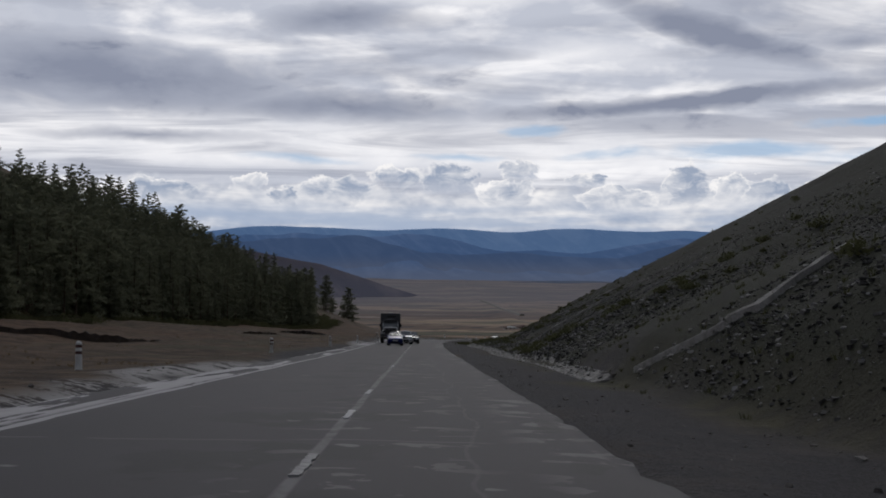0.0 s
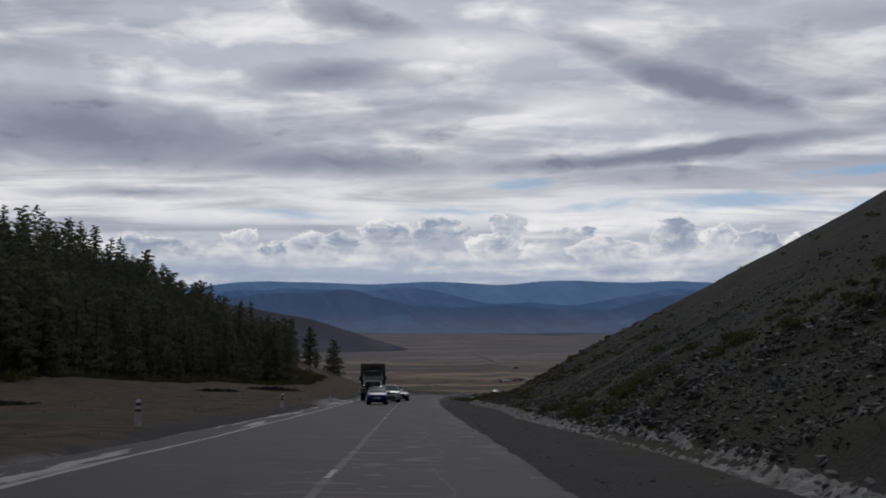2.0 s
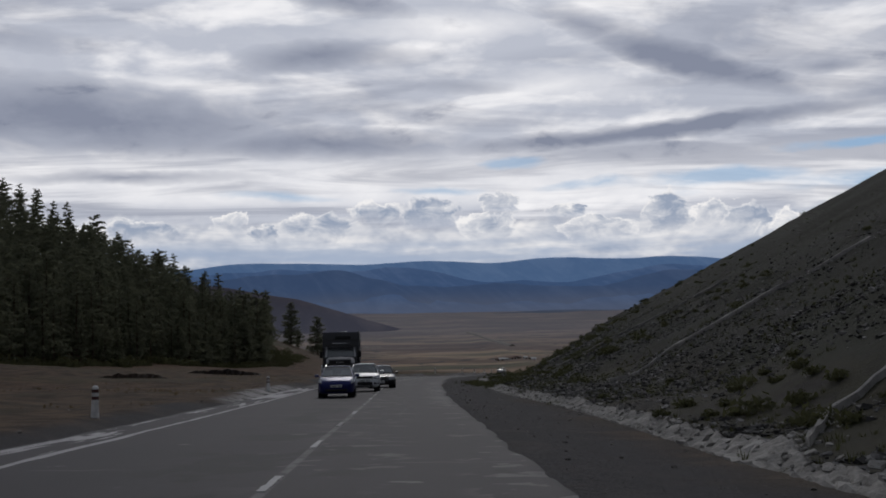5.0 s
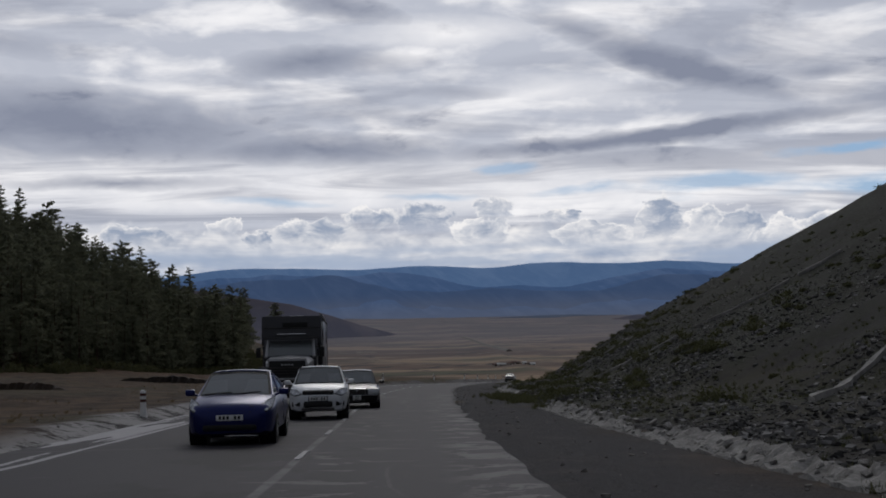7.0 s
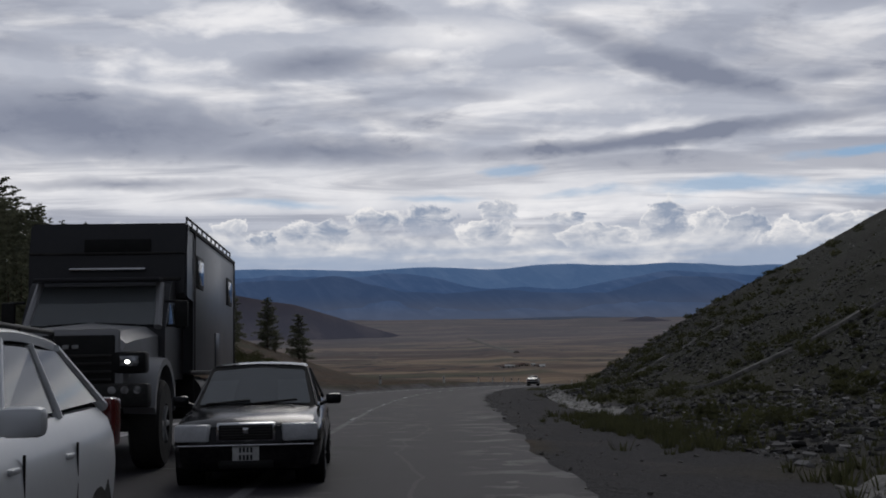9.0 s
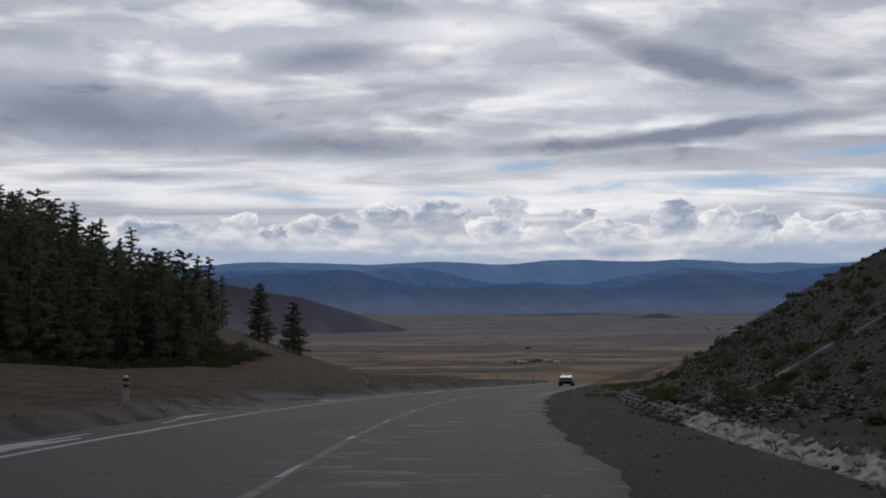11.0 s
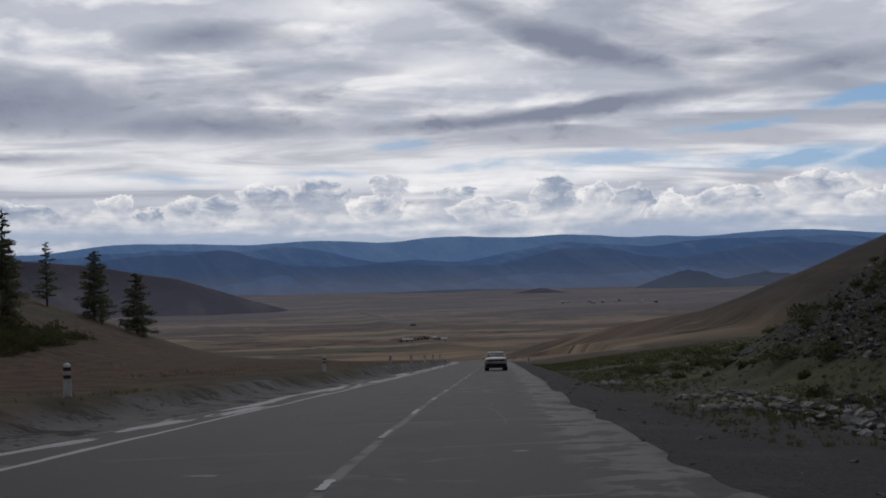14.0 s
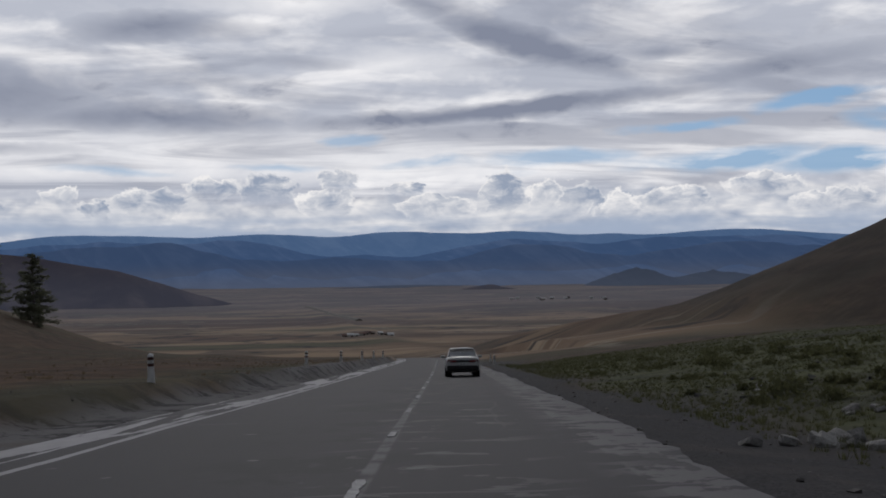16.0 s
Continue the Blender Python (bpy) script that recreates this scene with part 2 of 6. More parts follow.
# ---------------------------------------------------------------- materials
def asphalt_look(k, b):
    lat, along = k.attr("lat"), k.attr("along")
    uv = k.join(lat, along, 0.0)
    big = k.noise(k.join(lat * 0.42, along * 0.018, 0.0), 1.0, 4.0, 0.55)
    mid = k.noise(k.join(lat * 1.6, along * 0.10, 0.0), 1.0, 5.0, 0.6)
    fleck = k.noise(k.join(lat * 3.0, along * 0.9, 0.0), 1.0, 5.0, 0.6)
    grain = k.noise(uv, 38.0, 3.0, 0.7)
    c = k.mix(big.ramp(0.3, 0.7), (0.0282, 0.0247, 0.0290), (0.0332, 0.0292, 0.0340))
    c = k.mix(mid.ramp(0.52, 0.8) * 0.08, c, (0.046, 0.042, 0.045))
    # darker through the bend and beyond
    c = k.mix(along.ramp(140.0, 190.0), c, k.scale(c, 0.84))
    # wheel tracks polished darker, tar smears by the middle
    wheel = ((lat - 1.75).abs() - 0.8).abs().ramp(0.45, 0.0) * 0.5
    c = k.mix(wheel * big.ramp(0.3, 0.6), c, (0.028, 0.0255, 0.0275))
    tar = k.noise(k.join(lat * 0.5, along * 0.35, 4.0), 1.0, 4.0, 0.55)
    c = k.mix((lat + 0.5).abs().ramp(2.2, 0.8) * tar.ramp(0.53, 0.57) * 0.8, c, (0.016, 0.0145, 0.0165))
    # top layer chipped off along the right edge, pale dust in it
    chip = k.noise(k.join(lat * 1.1, along * 1.15, 2.0), 1.0, 6.0, 0.6, 0.3)
    worse = k.noise(k.join(0.3, along * 0.03, 6.0), 1.0, 2.0) + along.ramp(190.0, 240.0) * 0.10
    edge = lat.ramp(2.1, 2.9) * (chip + (worse - 0.5) * 0.35).ramp(0.555, 0.575)
    strip = lat.ramp(2.55, 2.62) * along.ramp(205.0, 235.0) * (chip * 0.7 + fleck * 0.3 + (lat - 3.0) * 0.06).ramp(0.46, 0.49)
    c = k.mix(edge.max(strip) * 0.85, c, (0.128, 0.119, 0.122))
    hole = lat.ramp(2.3, 3.1) * k.noise(k.join(lat * 0.8, along * 0.30, 21.0), 1.0, 4.0, 0.5).ramp(0.60, 0.62)
    c = k.mix(hole * 0.8, c, (0.016, 0.015, 0.016))
    dust = lat.ramp(2.6, 3.5) * mid.ramp(0.35, 0.6)
    c = k.mix(dust * 0.35, c, (0.060, 0.055, 0.055))
    # the same along the middle, with the ghost of an old painted line
    worn = k.noise(k.join(lat * 1.0, along * 1.25, 8.0), 1.0, 6.0, 0.6, 0.3)
    region = k.noise(k.join(0.3, along * 0.035, 8.0), 1.0, 2.0).ramp(0.40, 0.52)
    mid_strip = (lat - 0.6).abs().ramp(1.7, 0.4) * worn.ramp(0.585, 0.60) * region
    c = k.mix(mid_strip * 0.8, c, (0.125, 0.117, 0.119))
    ghost = (lat + (mid - 0.5) * 0.16).abs().ramp(0.095, 0.045) * (worn * 0.5 + fleck * 0.5).ramp(0.36, 0.54)
    c = k.mix(ghost * 0.8, c, (0.150, 0.142, 0.147))
    # long cracks wandering along the lane
    way = k.noise(k.join(3.3, along * 0.11, 2.0), 1.0, 4.0, 0.5) * 2.0
    long_crack = (lat - 0.75 - way).abs().ramp(0.04, 0.012) * k.noise(k.join(0.5, along * 0.05, 9.0), 1.0, 2.0).ramp(0.50, 0.54)
    c = k.mix(long_crack * 0.25, c, (0.12, 0.112, 0.113))
    # a stray pale scab here and there
    scab = k.noise(k.join(lat * 0.9, along * 1.1, 31.0), 1.0, 3.0, 0.5).ramp(0.72, 0.73)
    c = k.mix(scab * 0.7, c, (0.17, 0.165, 0.165))
    # cross cracks, each one its own way over the width
    wave = k.noise(k.join(lat * 0.22, along * 0.02, 1.0), 1.0, 4.0, 0.6) * 1.4
    pitch = (along + wave) / 6.1
    crack = ((pitch.fract() - 0.5).abs()).ramp(0.012, 0.004) * k.noise(k.join(lat * 0.4, along * 0.1, 5.0), 1.0, 2.0).ramp(0.50, 0.58)
    c = k.mix(crack * 0.7, c, (0.105, 0.099, 0.101))
    # dried white silt and worn paint at the left side
    silt = k.noise(k.join(lat * 1.1, along * 0.10, 6.0), 1.0, 6.0, 0.58, 0.8)
    lots = along.ramp(65.0, 45.0) + along.ramp(116.0, 124.0) * along.ramp(158.0, 146.0) + along.ramp(222.0, 245.0)
    side = lat.ramp(-4.5, -4.9) * (silt + lots * 0.085 + (fleck - 0.5) * 0.10).ramp(0.565, 0.585)
    line = (lat + 4.55 + (silt - 0.5) * 0.35).abs().ramp(0.10, 0.07) * (fleck * 0.6 + mid * 0.4).ramp(0.36, 0.42)
    c = k.mix((side * (fleck * 0.6 + 0.6)).clamp().max(line * 0.9), c, (0.37, 0.355, 0.36))
    c = k.mix(grain.ramp(0.35, 0.7) * 0.3, c, k.scale(c, 1.5))
    k.link(c, b.inputs["Base Color"])
    k.link(grain.ramp(0.3, 0.7, 0.72, 0.80), b.inputs["Roughness"])
    bump(k, b, grain + edge * -0.6, 0.35, 0.01)


def ground_look(k, b):
    p = k.position()
    gravel, scree, green = k.split(k.attr("zone", True))
    far, red, silt = k.split(k.attr("zone_far", True))
    n1, n2 = k.noise(p, 0.05, 5.0, 0.6), k.noise(p, 0.6, 5.0, 0.62)
    n3, n4 = k.noise(p, 4.5, 4.0, 0.65), k.noise(p, 22.0, 3.0, 0.65)
    dry = k.mix(n2.ramp(0.35, 0.65), (0.048, 0.033, 0.023), (0.116, 0.079, 0.050))
    dry = k.mix(n3.ramp(0.5, 0.75) * 0.6, dry, (0.045, 0.040, 0.022))
    dry = k.mix(n1.ramp(0.48, 0.62) * 0.6, dry, (0.058, 0.058, 0.030))
    dry = k.mix((n1 * 0.5 + n2 * 0.5).ramp(0.47, 0.40) * 0.7, dry, (0.040, 0.026, 0.018))
    c = dry
    px, py, pz = k.split(p)
    rd = k.mix(n2.ramp(0.3, 0.7), (0.056, 0.030, 0.018), (0.132, 0.072, 0.040))
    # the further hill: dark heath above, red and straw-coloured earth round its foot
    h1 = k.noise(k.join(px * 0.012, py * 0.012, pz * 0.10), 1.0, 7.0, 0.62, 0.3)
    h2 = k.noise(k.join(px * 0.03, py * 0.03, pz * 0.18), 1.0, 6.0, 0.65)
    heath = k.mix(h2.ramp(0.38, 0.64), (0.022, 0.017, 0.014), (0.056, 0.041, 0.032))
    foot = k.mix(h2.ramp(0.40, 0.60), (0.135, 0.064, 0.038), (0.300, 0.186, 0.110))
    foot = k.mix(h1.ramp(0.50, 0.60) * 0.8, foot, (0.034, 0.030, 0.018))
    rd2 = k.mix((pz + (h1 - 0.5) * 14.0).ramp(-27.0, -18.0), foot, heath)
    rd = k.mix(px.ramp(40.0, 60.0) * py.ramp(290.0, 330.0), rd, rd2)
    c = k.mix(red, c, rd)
    grn = k.mix(n2.ramp(0.35, 0.65), (0.048, 0.052, 0.026), (0.098, 0.104, 0.046))
    grn = k.mix(n3.ramp(0.56, 0.74) * 0.5, grn, (0.056, 0.047, 0.034))
    grn = k.mix(n1.ramp(0.5, 0.62) * 0.6, grn, (0.034, 0.030, 0.020))
    c = k.mix((green * (n2 * 1.2 + 0.4)).clamp(), c, grn)
    rock = k.mix(n3.ramp(0.35, 0.65), (0.0172, 0.0163, 0.0155), (0.042, 0.039, 0.036))
    rock = k.mix(n4.ramp(0.56, 0.68) * n2.ramp(0.38, 0.55), rock, (0.16, 0.15, 0.14))
    tuft = (n2 * 0.6 + n1 * 0.6 + py.ramp(120.0, 60.0) * 0.07 + py.ramp(140.0, 170.0) * 0.03).ramp(0.50, 0.64) * n3.ramp(0.20, 0.50)
    rock = k.mix(tuft * 0.9, rock, k.mix(n4.ramp(0.35, 0.65), (0.0195, 0.0220, 0.0130), (0.038, 0.040, 0.0245)))
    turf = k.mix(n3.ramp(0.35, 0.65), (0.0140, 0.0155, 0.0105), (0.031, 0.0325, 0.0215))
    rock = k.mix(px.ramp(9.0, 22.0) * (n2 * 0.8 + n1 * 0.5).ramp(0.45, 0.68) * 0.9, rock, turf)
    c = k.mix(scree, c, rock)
    gra = k.mix(n4.ramp(0.3, 0.7), (0.030, 0.0285, 0.0300), (0.073, 0.069, 0.0705))
    gra = k.mix(n2.ramp(0.50, 0.72) * 0.5, gra, (0.090, 0.081, 0.073))
    c = k.mix((gravel + (n3 - 0.5) * gravel * 0.6).clamp(), c, gra)
    # valley: long fields, dry grass and dark river growth
    f1 = k.noise(k.join(px * 0.0030, py * 0.0045, 0.0), 1.0, 6.0, 0.6, 0.4)
    f2 = k.noise(k.join(px * 0.011, py * 0.009, 3.0), 1.0, 7.0, 0.66, 0.3)
    f3 = k.noise(k.join(px * 0.0042, py * 0.0078, 5.0), 1.0, 6.0, 0.62, 0.5)
    val = k.mix(f1.ramp(0.40, 0.60), (0.118, 0.070, 0.043), (0.320, 0.222, 0.136))
    val = k.mix(f3.ramp(0.50, 0.60) * 0.75, val, (0.070, 0.047, 0.033))
    val = k.mix(f3.ramp(0.44, 0.36) * 0.75, val, (0.380, 0.285, 0.190))
    val = k.mix(f2.ramp(0.54, 0.60) * 0.6, val, (0.060, 0.047, 0.034))
    val = k.mix(k.noise(k.join(px * 0.003, py * 0.007, 9.0), 1.0, 3.0).ramp(0.56, 0.63) * 0.8, val, (0.062, 0.072, 0.036))
    thin = k.noise(k.join(px * 0.0065, py * 0.0095, 12.0), 1.0, 4.0, 0.55, 0.5)
    val = k.mix((thin - 0.5).abs().ramp(0.018, 0.006) * 0.9, val, (0.026, 0.022, 0.019))
    val = k.mix((thin - 0.40).abs().ramp(0.012, 0.003) * 0.7, val, (0.32, 0.27, 0.20))
    val = k.mix(k.noise(k.join(px * 0.07, py * 0.035, 14.0), 1.0, 4.0, 0.65).ramp(0.63, 0.69) * 0.8, val, (0.028, 0.026, 0.020))
    # distance haze painted into the plain's colour, stronger further out
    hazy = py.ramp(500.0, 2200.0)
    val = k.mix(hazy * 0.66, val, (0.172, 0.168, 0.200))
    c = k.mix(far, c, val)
    c = k.mix(silt * (n3 * 0.4 + n2 * 0.6).ramp(0.44, 0.50), c, (0.34, 0.325, 0.315))
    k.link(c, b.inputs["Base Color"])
    b.inputs["Roughness"].default_value, b.inputs["Specular IOR Level"].default_value = 0.95, 0.15
    bump(k, b, n3 * 0.7 + n4 * 0.3 + n2 * 0.5, 0.9, 0.12)


M_ASPHALT = material("asphalt", build=asphalt_look, spec=0.26)
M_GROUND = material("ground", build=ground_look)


def mottled(dark, lightc, scale, rough=0.8, strength=0.5, depth=0.02, spec=0.3):
    """A build function: two tones at two scales with relief."""
    def build(k, b):
        p = k.local()
        r = k.rand()
        a, g = k.noise(p, scale, 5.0, 0.6), k.noise(p, scale * 7.0, 3.0, 0.65)
        c = k.mix((a * 0.7 + g * 0.45 + r * 0.25 - 0.12).ramp(0.3, 0.75), dark, lightc)
        k.link(c, b.inputs["Base Color"])
        b.inputs["Roughness"].default_value, b.inputs["Specular IOR Level"].default_value = rough, spec
        bump(k, b, a * 0.5 + g * 0.5, strength, depth)
    return build


M_PAINT_LINE = material("worn_road_paint", build=mottled((0.15, 0.145, 0.146), (0.46, 0.45, 0.445), 5.0, 0.75, 0.3, 0.004))
M_CONCRETE = material("pale_concrete", build=mottled((0.13, 0.122, 0.112), (0.36, 0.345, 0.32), 2.2, 0.9, 0.8, 0.05))
M_STONE = material("scree_stone", build=mottled((0.038, 0.034, 0.031), (0.235, 0.218, 0.198), 1.1, 0.95, 0.8, 0.03))
def scree_look(k, b):
    island = Sock(k.t, k.add("ShaderNodeNewGeometry").outputs["Random Per Island"])
    p = k.position()
    a, g = k.noise(p, 3.0, 4.0, 0.6), k.noise(p, 20.0, 3.0, 0.6)
    c = k.mix((island ** 2.4 * 0.95 + (a - 0.5) * 0.3).clamp(), (0.031, 0.030, 0.029), (0.330, 0.318, 0.305))
    c = k.mix(g.ramp(0.4, 0.7) * 0.4, c, k.scale(c, 0.6))
    k.link(c, b.inputs["Base Color"])
    b.inputs["Roughness"].default_value, b.inputs["Specular IOR Level"].default_value = 0.95, 0.2
    bump(k, b, g, 0.6, 0.01)


M_SCREE = material("broken_scree", build=scree_look)
M_POST_WHITE = material("post_white", build=mottled((0.45, 0.44, 0.42), (0.78, 0.77, 0.75), 4.0, 0.6, 0.2, 0.004))
M_POST_RED = material("post_dark_band", build=mottled((0.045, 0.02, 0.018), (0.09, 0.035, 0.03), 6.0, 0.6, 0.2, 0.004))
M_BARK = material("bark", build=mottled((0.035, 0.026, 0.020), (0.10, 0.070, 0.050), 3.0, 0.95, 0.9, 0.04))
def leaf_look(dark, lightc):
    """Foliage that lets some light through."""
    base = mottled(dark, lightc, 1.2, 0.85, 0.2, 0.02, 0.15)
    def build(k, b):
        base(k, b)
        t, m, o = k.add("ShaderNodeBsdfTranslucent"), k.add("ShaderNodeMixShader"), k.t.nodes["Material Output"]
        t.inputs[0].default_value = (*[v * 1.3 for v in lightc], 1)
        m.inputs[0].default_value = 0.45
        k.link(b.outputs[0], m.inputs[1])
        k.link(t.outputs[0], m.inputs[2])
        k.link(m.outputs[0], o.inputs[0])
    return build


M_NEEDLE = material("needles", build=leaf_look((0.070, 0.076, 0.055), (0.155, 0.162, 0.108)))
M_BUSH = material("steppe_bush", build=leaf_look((0.034, 0.037, 0.018), (0.074, 0.076, 0.037)))
M_MEADOW = material("meadow_grass", build=leaf_look((0.050, 0.054, 0.027), (0.108, 0.110, 0.054)))
M_GRASS = material("steppe_grass", build=leaf_look((0.085, 0.066, 0.038), (0.165, 0.125, 0.075)))


def range_look(lo, hi, air=(0, 0, 0), low_haze=0.7):
    """Far woods and slopes, haze painted in: air is emitted as the daylight scattered in the kilometres before this
    backdrop.
    """
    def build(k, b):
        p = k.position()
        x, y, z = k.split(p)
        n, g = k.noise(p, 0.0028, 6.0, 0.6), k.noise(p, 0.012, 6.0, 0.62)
        # shading of gullies down the slopes, painted as streaks of tone
        gully_shade = (k.noise(k.join(x * 0.0055 + z * 0.006, y * 0.001, z * 0.004), 1.0, 5.0, 0.58, 0.5) - 0.5).abs().ramp(0.0, 0.16)
        c = k.mix((n * 0.55 + g * 0.4 + gully_shade * 0.22).ramp(0.40, 0.82), lo, hi)
        # haze painted over the lower slopes, in base colour and in glow
        c = k.mix(z.ramp(55.0, -45.0) * low_haze, c, (0.075, 0.080, 0.095))
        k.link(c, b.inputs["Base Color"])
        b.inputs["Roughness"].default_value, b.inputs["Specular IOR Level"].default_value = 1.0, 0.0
        k.link(k.mix((z + (n - 0.5) * 40.0).ramp(62.0, -38.0) * low_haze, air, (0.060, 0.072, 0.104)), b.inputs["Emission Color"])
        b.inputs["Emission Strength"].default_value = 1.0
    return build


# blue base tones and air glow carry the haze of distance
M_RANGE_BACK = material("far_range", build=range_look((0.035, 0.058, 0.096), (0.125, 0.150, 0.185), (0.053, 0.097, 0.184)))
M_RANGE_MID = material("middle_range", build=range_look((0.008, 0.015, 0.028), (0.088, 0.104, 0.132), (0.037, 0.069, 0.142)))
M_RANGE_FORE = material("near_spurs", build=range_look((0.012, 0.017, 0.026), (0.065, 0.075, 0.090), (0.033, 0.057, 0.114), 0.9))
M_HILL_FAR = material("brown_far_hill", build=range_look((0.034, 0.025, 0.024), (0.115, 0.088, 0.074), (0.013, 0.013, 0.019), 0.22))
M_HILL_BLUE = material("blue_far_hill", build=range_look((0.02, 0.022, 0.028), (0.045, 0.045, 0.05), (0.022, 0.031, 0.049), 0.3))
# ---------------------------------------------------------------- the plan of the place
# Road's middle line: y, x
MIDDLE = ((-120, -0.4), (0, -1.15), (20, -1.5), (40, -1.9), (60, -2.2), (80, -2.6), (100, -2.95), (120, -3.2), (130, -3.38), (140, -3.55), (150, -3.8), (160, -3.75), (168, -3.62), (175, -3.5), (190, -3.05), (205, -2.05), (220, -0.25), (240, 2.75), (270, 7.55), (300, 12.25), (340, 18.35), (400, 27.35), (460, 34.35), (520, 35.35), (600, 22.35))
EYE_UP = 1.346          # the camera over the road
RIGHT_EDGE, LEFT_EDGE, LEFT_LINE, DRAIN = 3.5, -6.1, -4.55, 6.9


def curve_of(pairs, soft):
    """A smooth function through the pairs."""
    a = np.array(pairs, float)
    ys = np.arange(a[0, 0], a[-1, 0] + 1)
    xs = np.interp(ys, a[:, 0], a[:, 1])
    ker = np.exp(-0.5 * (np.arange(-3 * soft, 3 * soft + 1) / soft) ** 2)
    xs = np.convolve(np.pad(xs, 3 * soft, mode="reflect", reflect_type="odd"), ker / ker.sum(), mode="valid")
    return lambda y: np.interp(y, ys, xs)


middle = curve_of(MIDDLE, 9)
# the asphalt is wider through the bend: shares of the usual width, right and left of the middle line
WIDE_RIGHT = curve_of(((-120, 1.0), (130, 1.0), (152, 1.14), (175, 1.19), (215, 1.17), (235, 1.11), (600, 1.11)), 5)
WIDE_LEFT = curve_of(((-120, 1.0), (150, 1.0), (178, 1.12), (215, 1.11), (235, 1.02), (285, 0.95), (600, 0.95)), 5)
VERGE = curve_of(((-120, 0.16), (140, 0.20), (180, 0.34), (240, 0.50), (310, 0.62), (600, 0.62)), 9)    # the left verge over the road


def spread(l, y):
    """Distance from the middle line, for a place l across a road of the usual width."""
    return l * np.where(l > 0, WIDE_RIGHT(np.clip(y, -120, 600)), WIDE_LEFT(np.clip(y, -120, 600)))


def unspread(d, y):
    return d / np.where(d > 0, WIDE_RIGHT(np.clip(y, -120, 600)), WIDE_LEFT(np.clip(y, -120, 600)))
# height of the road: a steady fall of about one in eighteen, then the brow to the valley
level = curve_of(((-120, 6.1 - EYE_UP), (0, -EYE_UP), (20, -1.07 - EYE_UP), (40, -2.2 - EYE_UP), (60, -3.32 - EYE_UP), (80, -4.42 - EYE_UP), (100, -5.5 - EYE_UP), (140, -7.58 - EYE_UP),
                  (180, -9.63 - EYE_UP), (220, -11.81 - EYE_UP), (240, -13.0 - EYE_UP), (320, -17.9 - EYE_UP), (430, -24.7 - EYE_UP), (500, -30.5), (600, -38.5), (760, -43.0), (925, -45.5),
                  (1500, -50.0), (2200, -49.0), (3000, -41.0), (4300, -30.0), (5300, -26.0)), 9)


def lattice(x, y, seed):
    """Smooth value noise in -1..1 on whole-number cells."""
    x, y = np.asarray(x, float), np.asarray(y, float)
    xi, yi = np.floor(x), np.floor(y)
    fx, fy = x - xi, y - yi
    fx, fy = fx * fx * (3 - 2 * fx), fy * fy * (3 - 2 * fy)

    def h(a, b):
        s = np.sin(a * 127.1 + b * 311.7 + seed * 74.7) * 43758.5453
        return (s - np.floor(s)) * 2 - 1
    return ((h(xi, yi) * (1 - fx) + h(xi + 1, yi) * fx) * (1 - fy) + (h(xi, yi + 1) * (1 - fx) + h(xi + 1, yi + 1) * fx) * fy)


def rugged(x, y, size, octaves=4, seed=1):
    total, amp = 0.0, 1.0
    for i in range(octaves):
        total = total + lattice(x / size, y / size, seed + i) * amp
        size, amp = size * 0.47, amp * 0.5
    return total


def step(v, a, b):
    t = np.clip((v - a) / (b - a), 0, 1)
    return t * t * (3 - 2 * t)


def soft_max(a, b, k):
    h = np.clip(0.5 + 0.5 * (a - b) / k, 0, 1)
    return b + (a - b) * h + k * h * (1 - h)


HILL_END = 248.0


def right_hill(x, y):
    """The cut hillside over the road's right: an even slope that ends in a nose."""
    p = -3.0 + 0.530 * (x + 0.55 * np.clip((y - 130) / 50, 0, 1)) - 0.0761 * y
    past = np.maximum(y - HILL_END - rugged(x, y, 14.0, 2, 31) * 2.5, 0)
    p = p - 0.0265 * past ** 2 / (1 + past * 0.078)
    p = np.minimum(p, 75 + 0.05 * (x - 150))
    return p + rugged(x, y, 9.0, 4, 11) * 0.38 + rugged(x, y, 30.0, 2, 17) * 0.5


def second_hill(x, y):
    """The brown hill further on, right of the valley's mouth."""
    r = np.hypot(x - 252, (y - 410) * 0.9)
    h = -28.5 + 0.423 * (193 - r)
    apron = -20 + 0.16 * (172 - r)
    h = np.maximum(h, apron)
    return np.minimum(h, 62) + rugged(x, y, 34.0, 4, 41) * 1.1 * step(r, 208, 165) + rugged(x, y, 90.0, 2, 47) * 0.5 * step(r, 300, 200)


FOOT = curve_of(((-120, 50), (0, 56), (150, 58), (215, 55), (280, 46), (330, 36), (380, 26), (430, 18), (470, 16), (520, 18), (600, 24)), 12)


def left_rise(x, y):
    """The wooded slope on the left, over the flat beside the road."""
    far = -x - FOOT(np.clip(y, -120, 600))
    steep = 0.5 - 0.15 * step(y, 330, 420)
    rise = np.where(far > 0, steep * far, 0.07 * far)
    rise = soft_max(rise, 0.06 * (far + 14), 4.0)
    rise = np.minimum(rise, 55 + 0.06 * far)
    end = step(y, 485, 640)
    return rise * (1 - end)


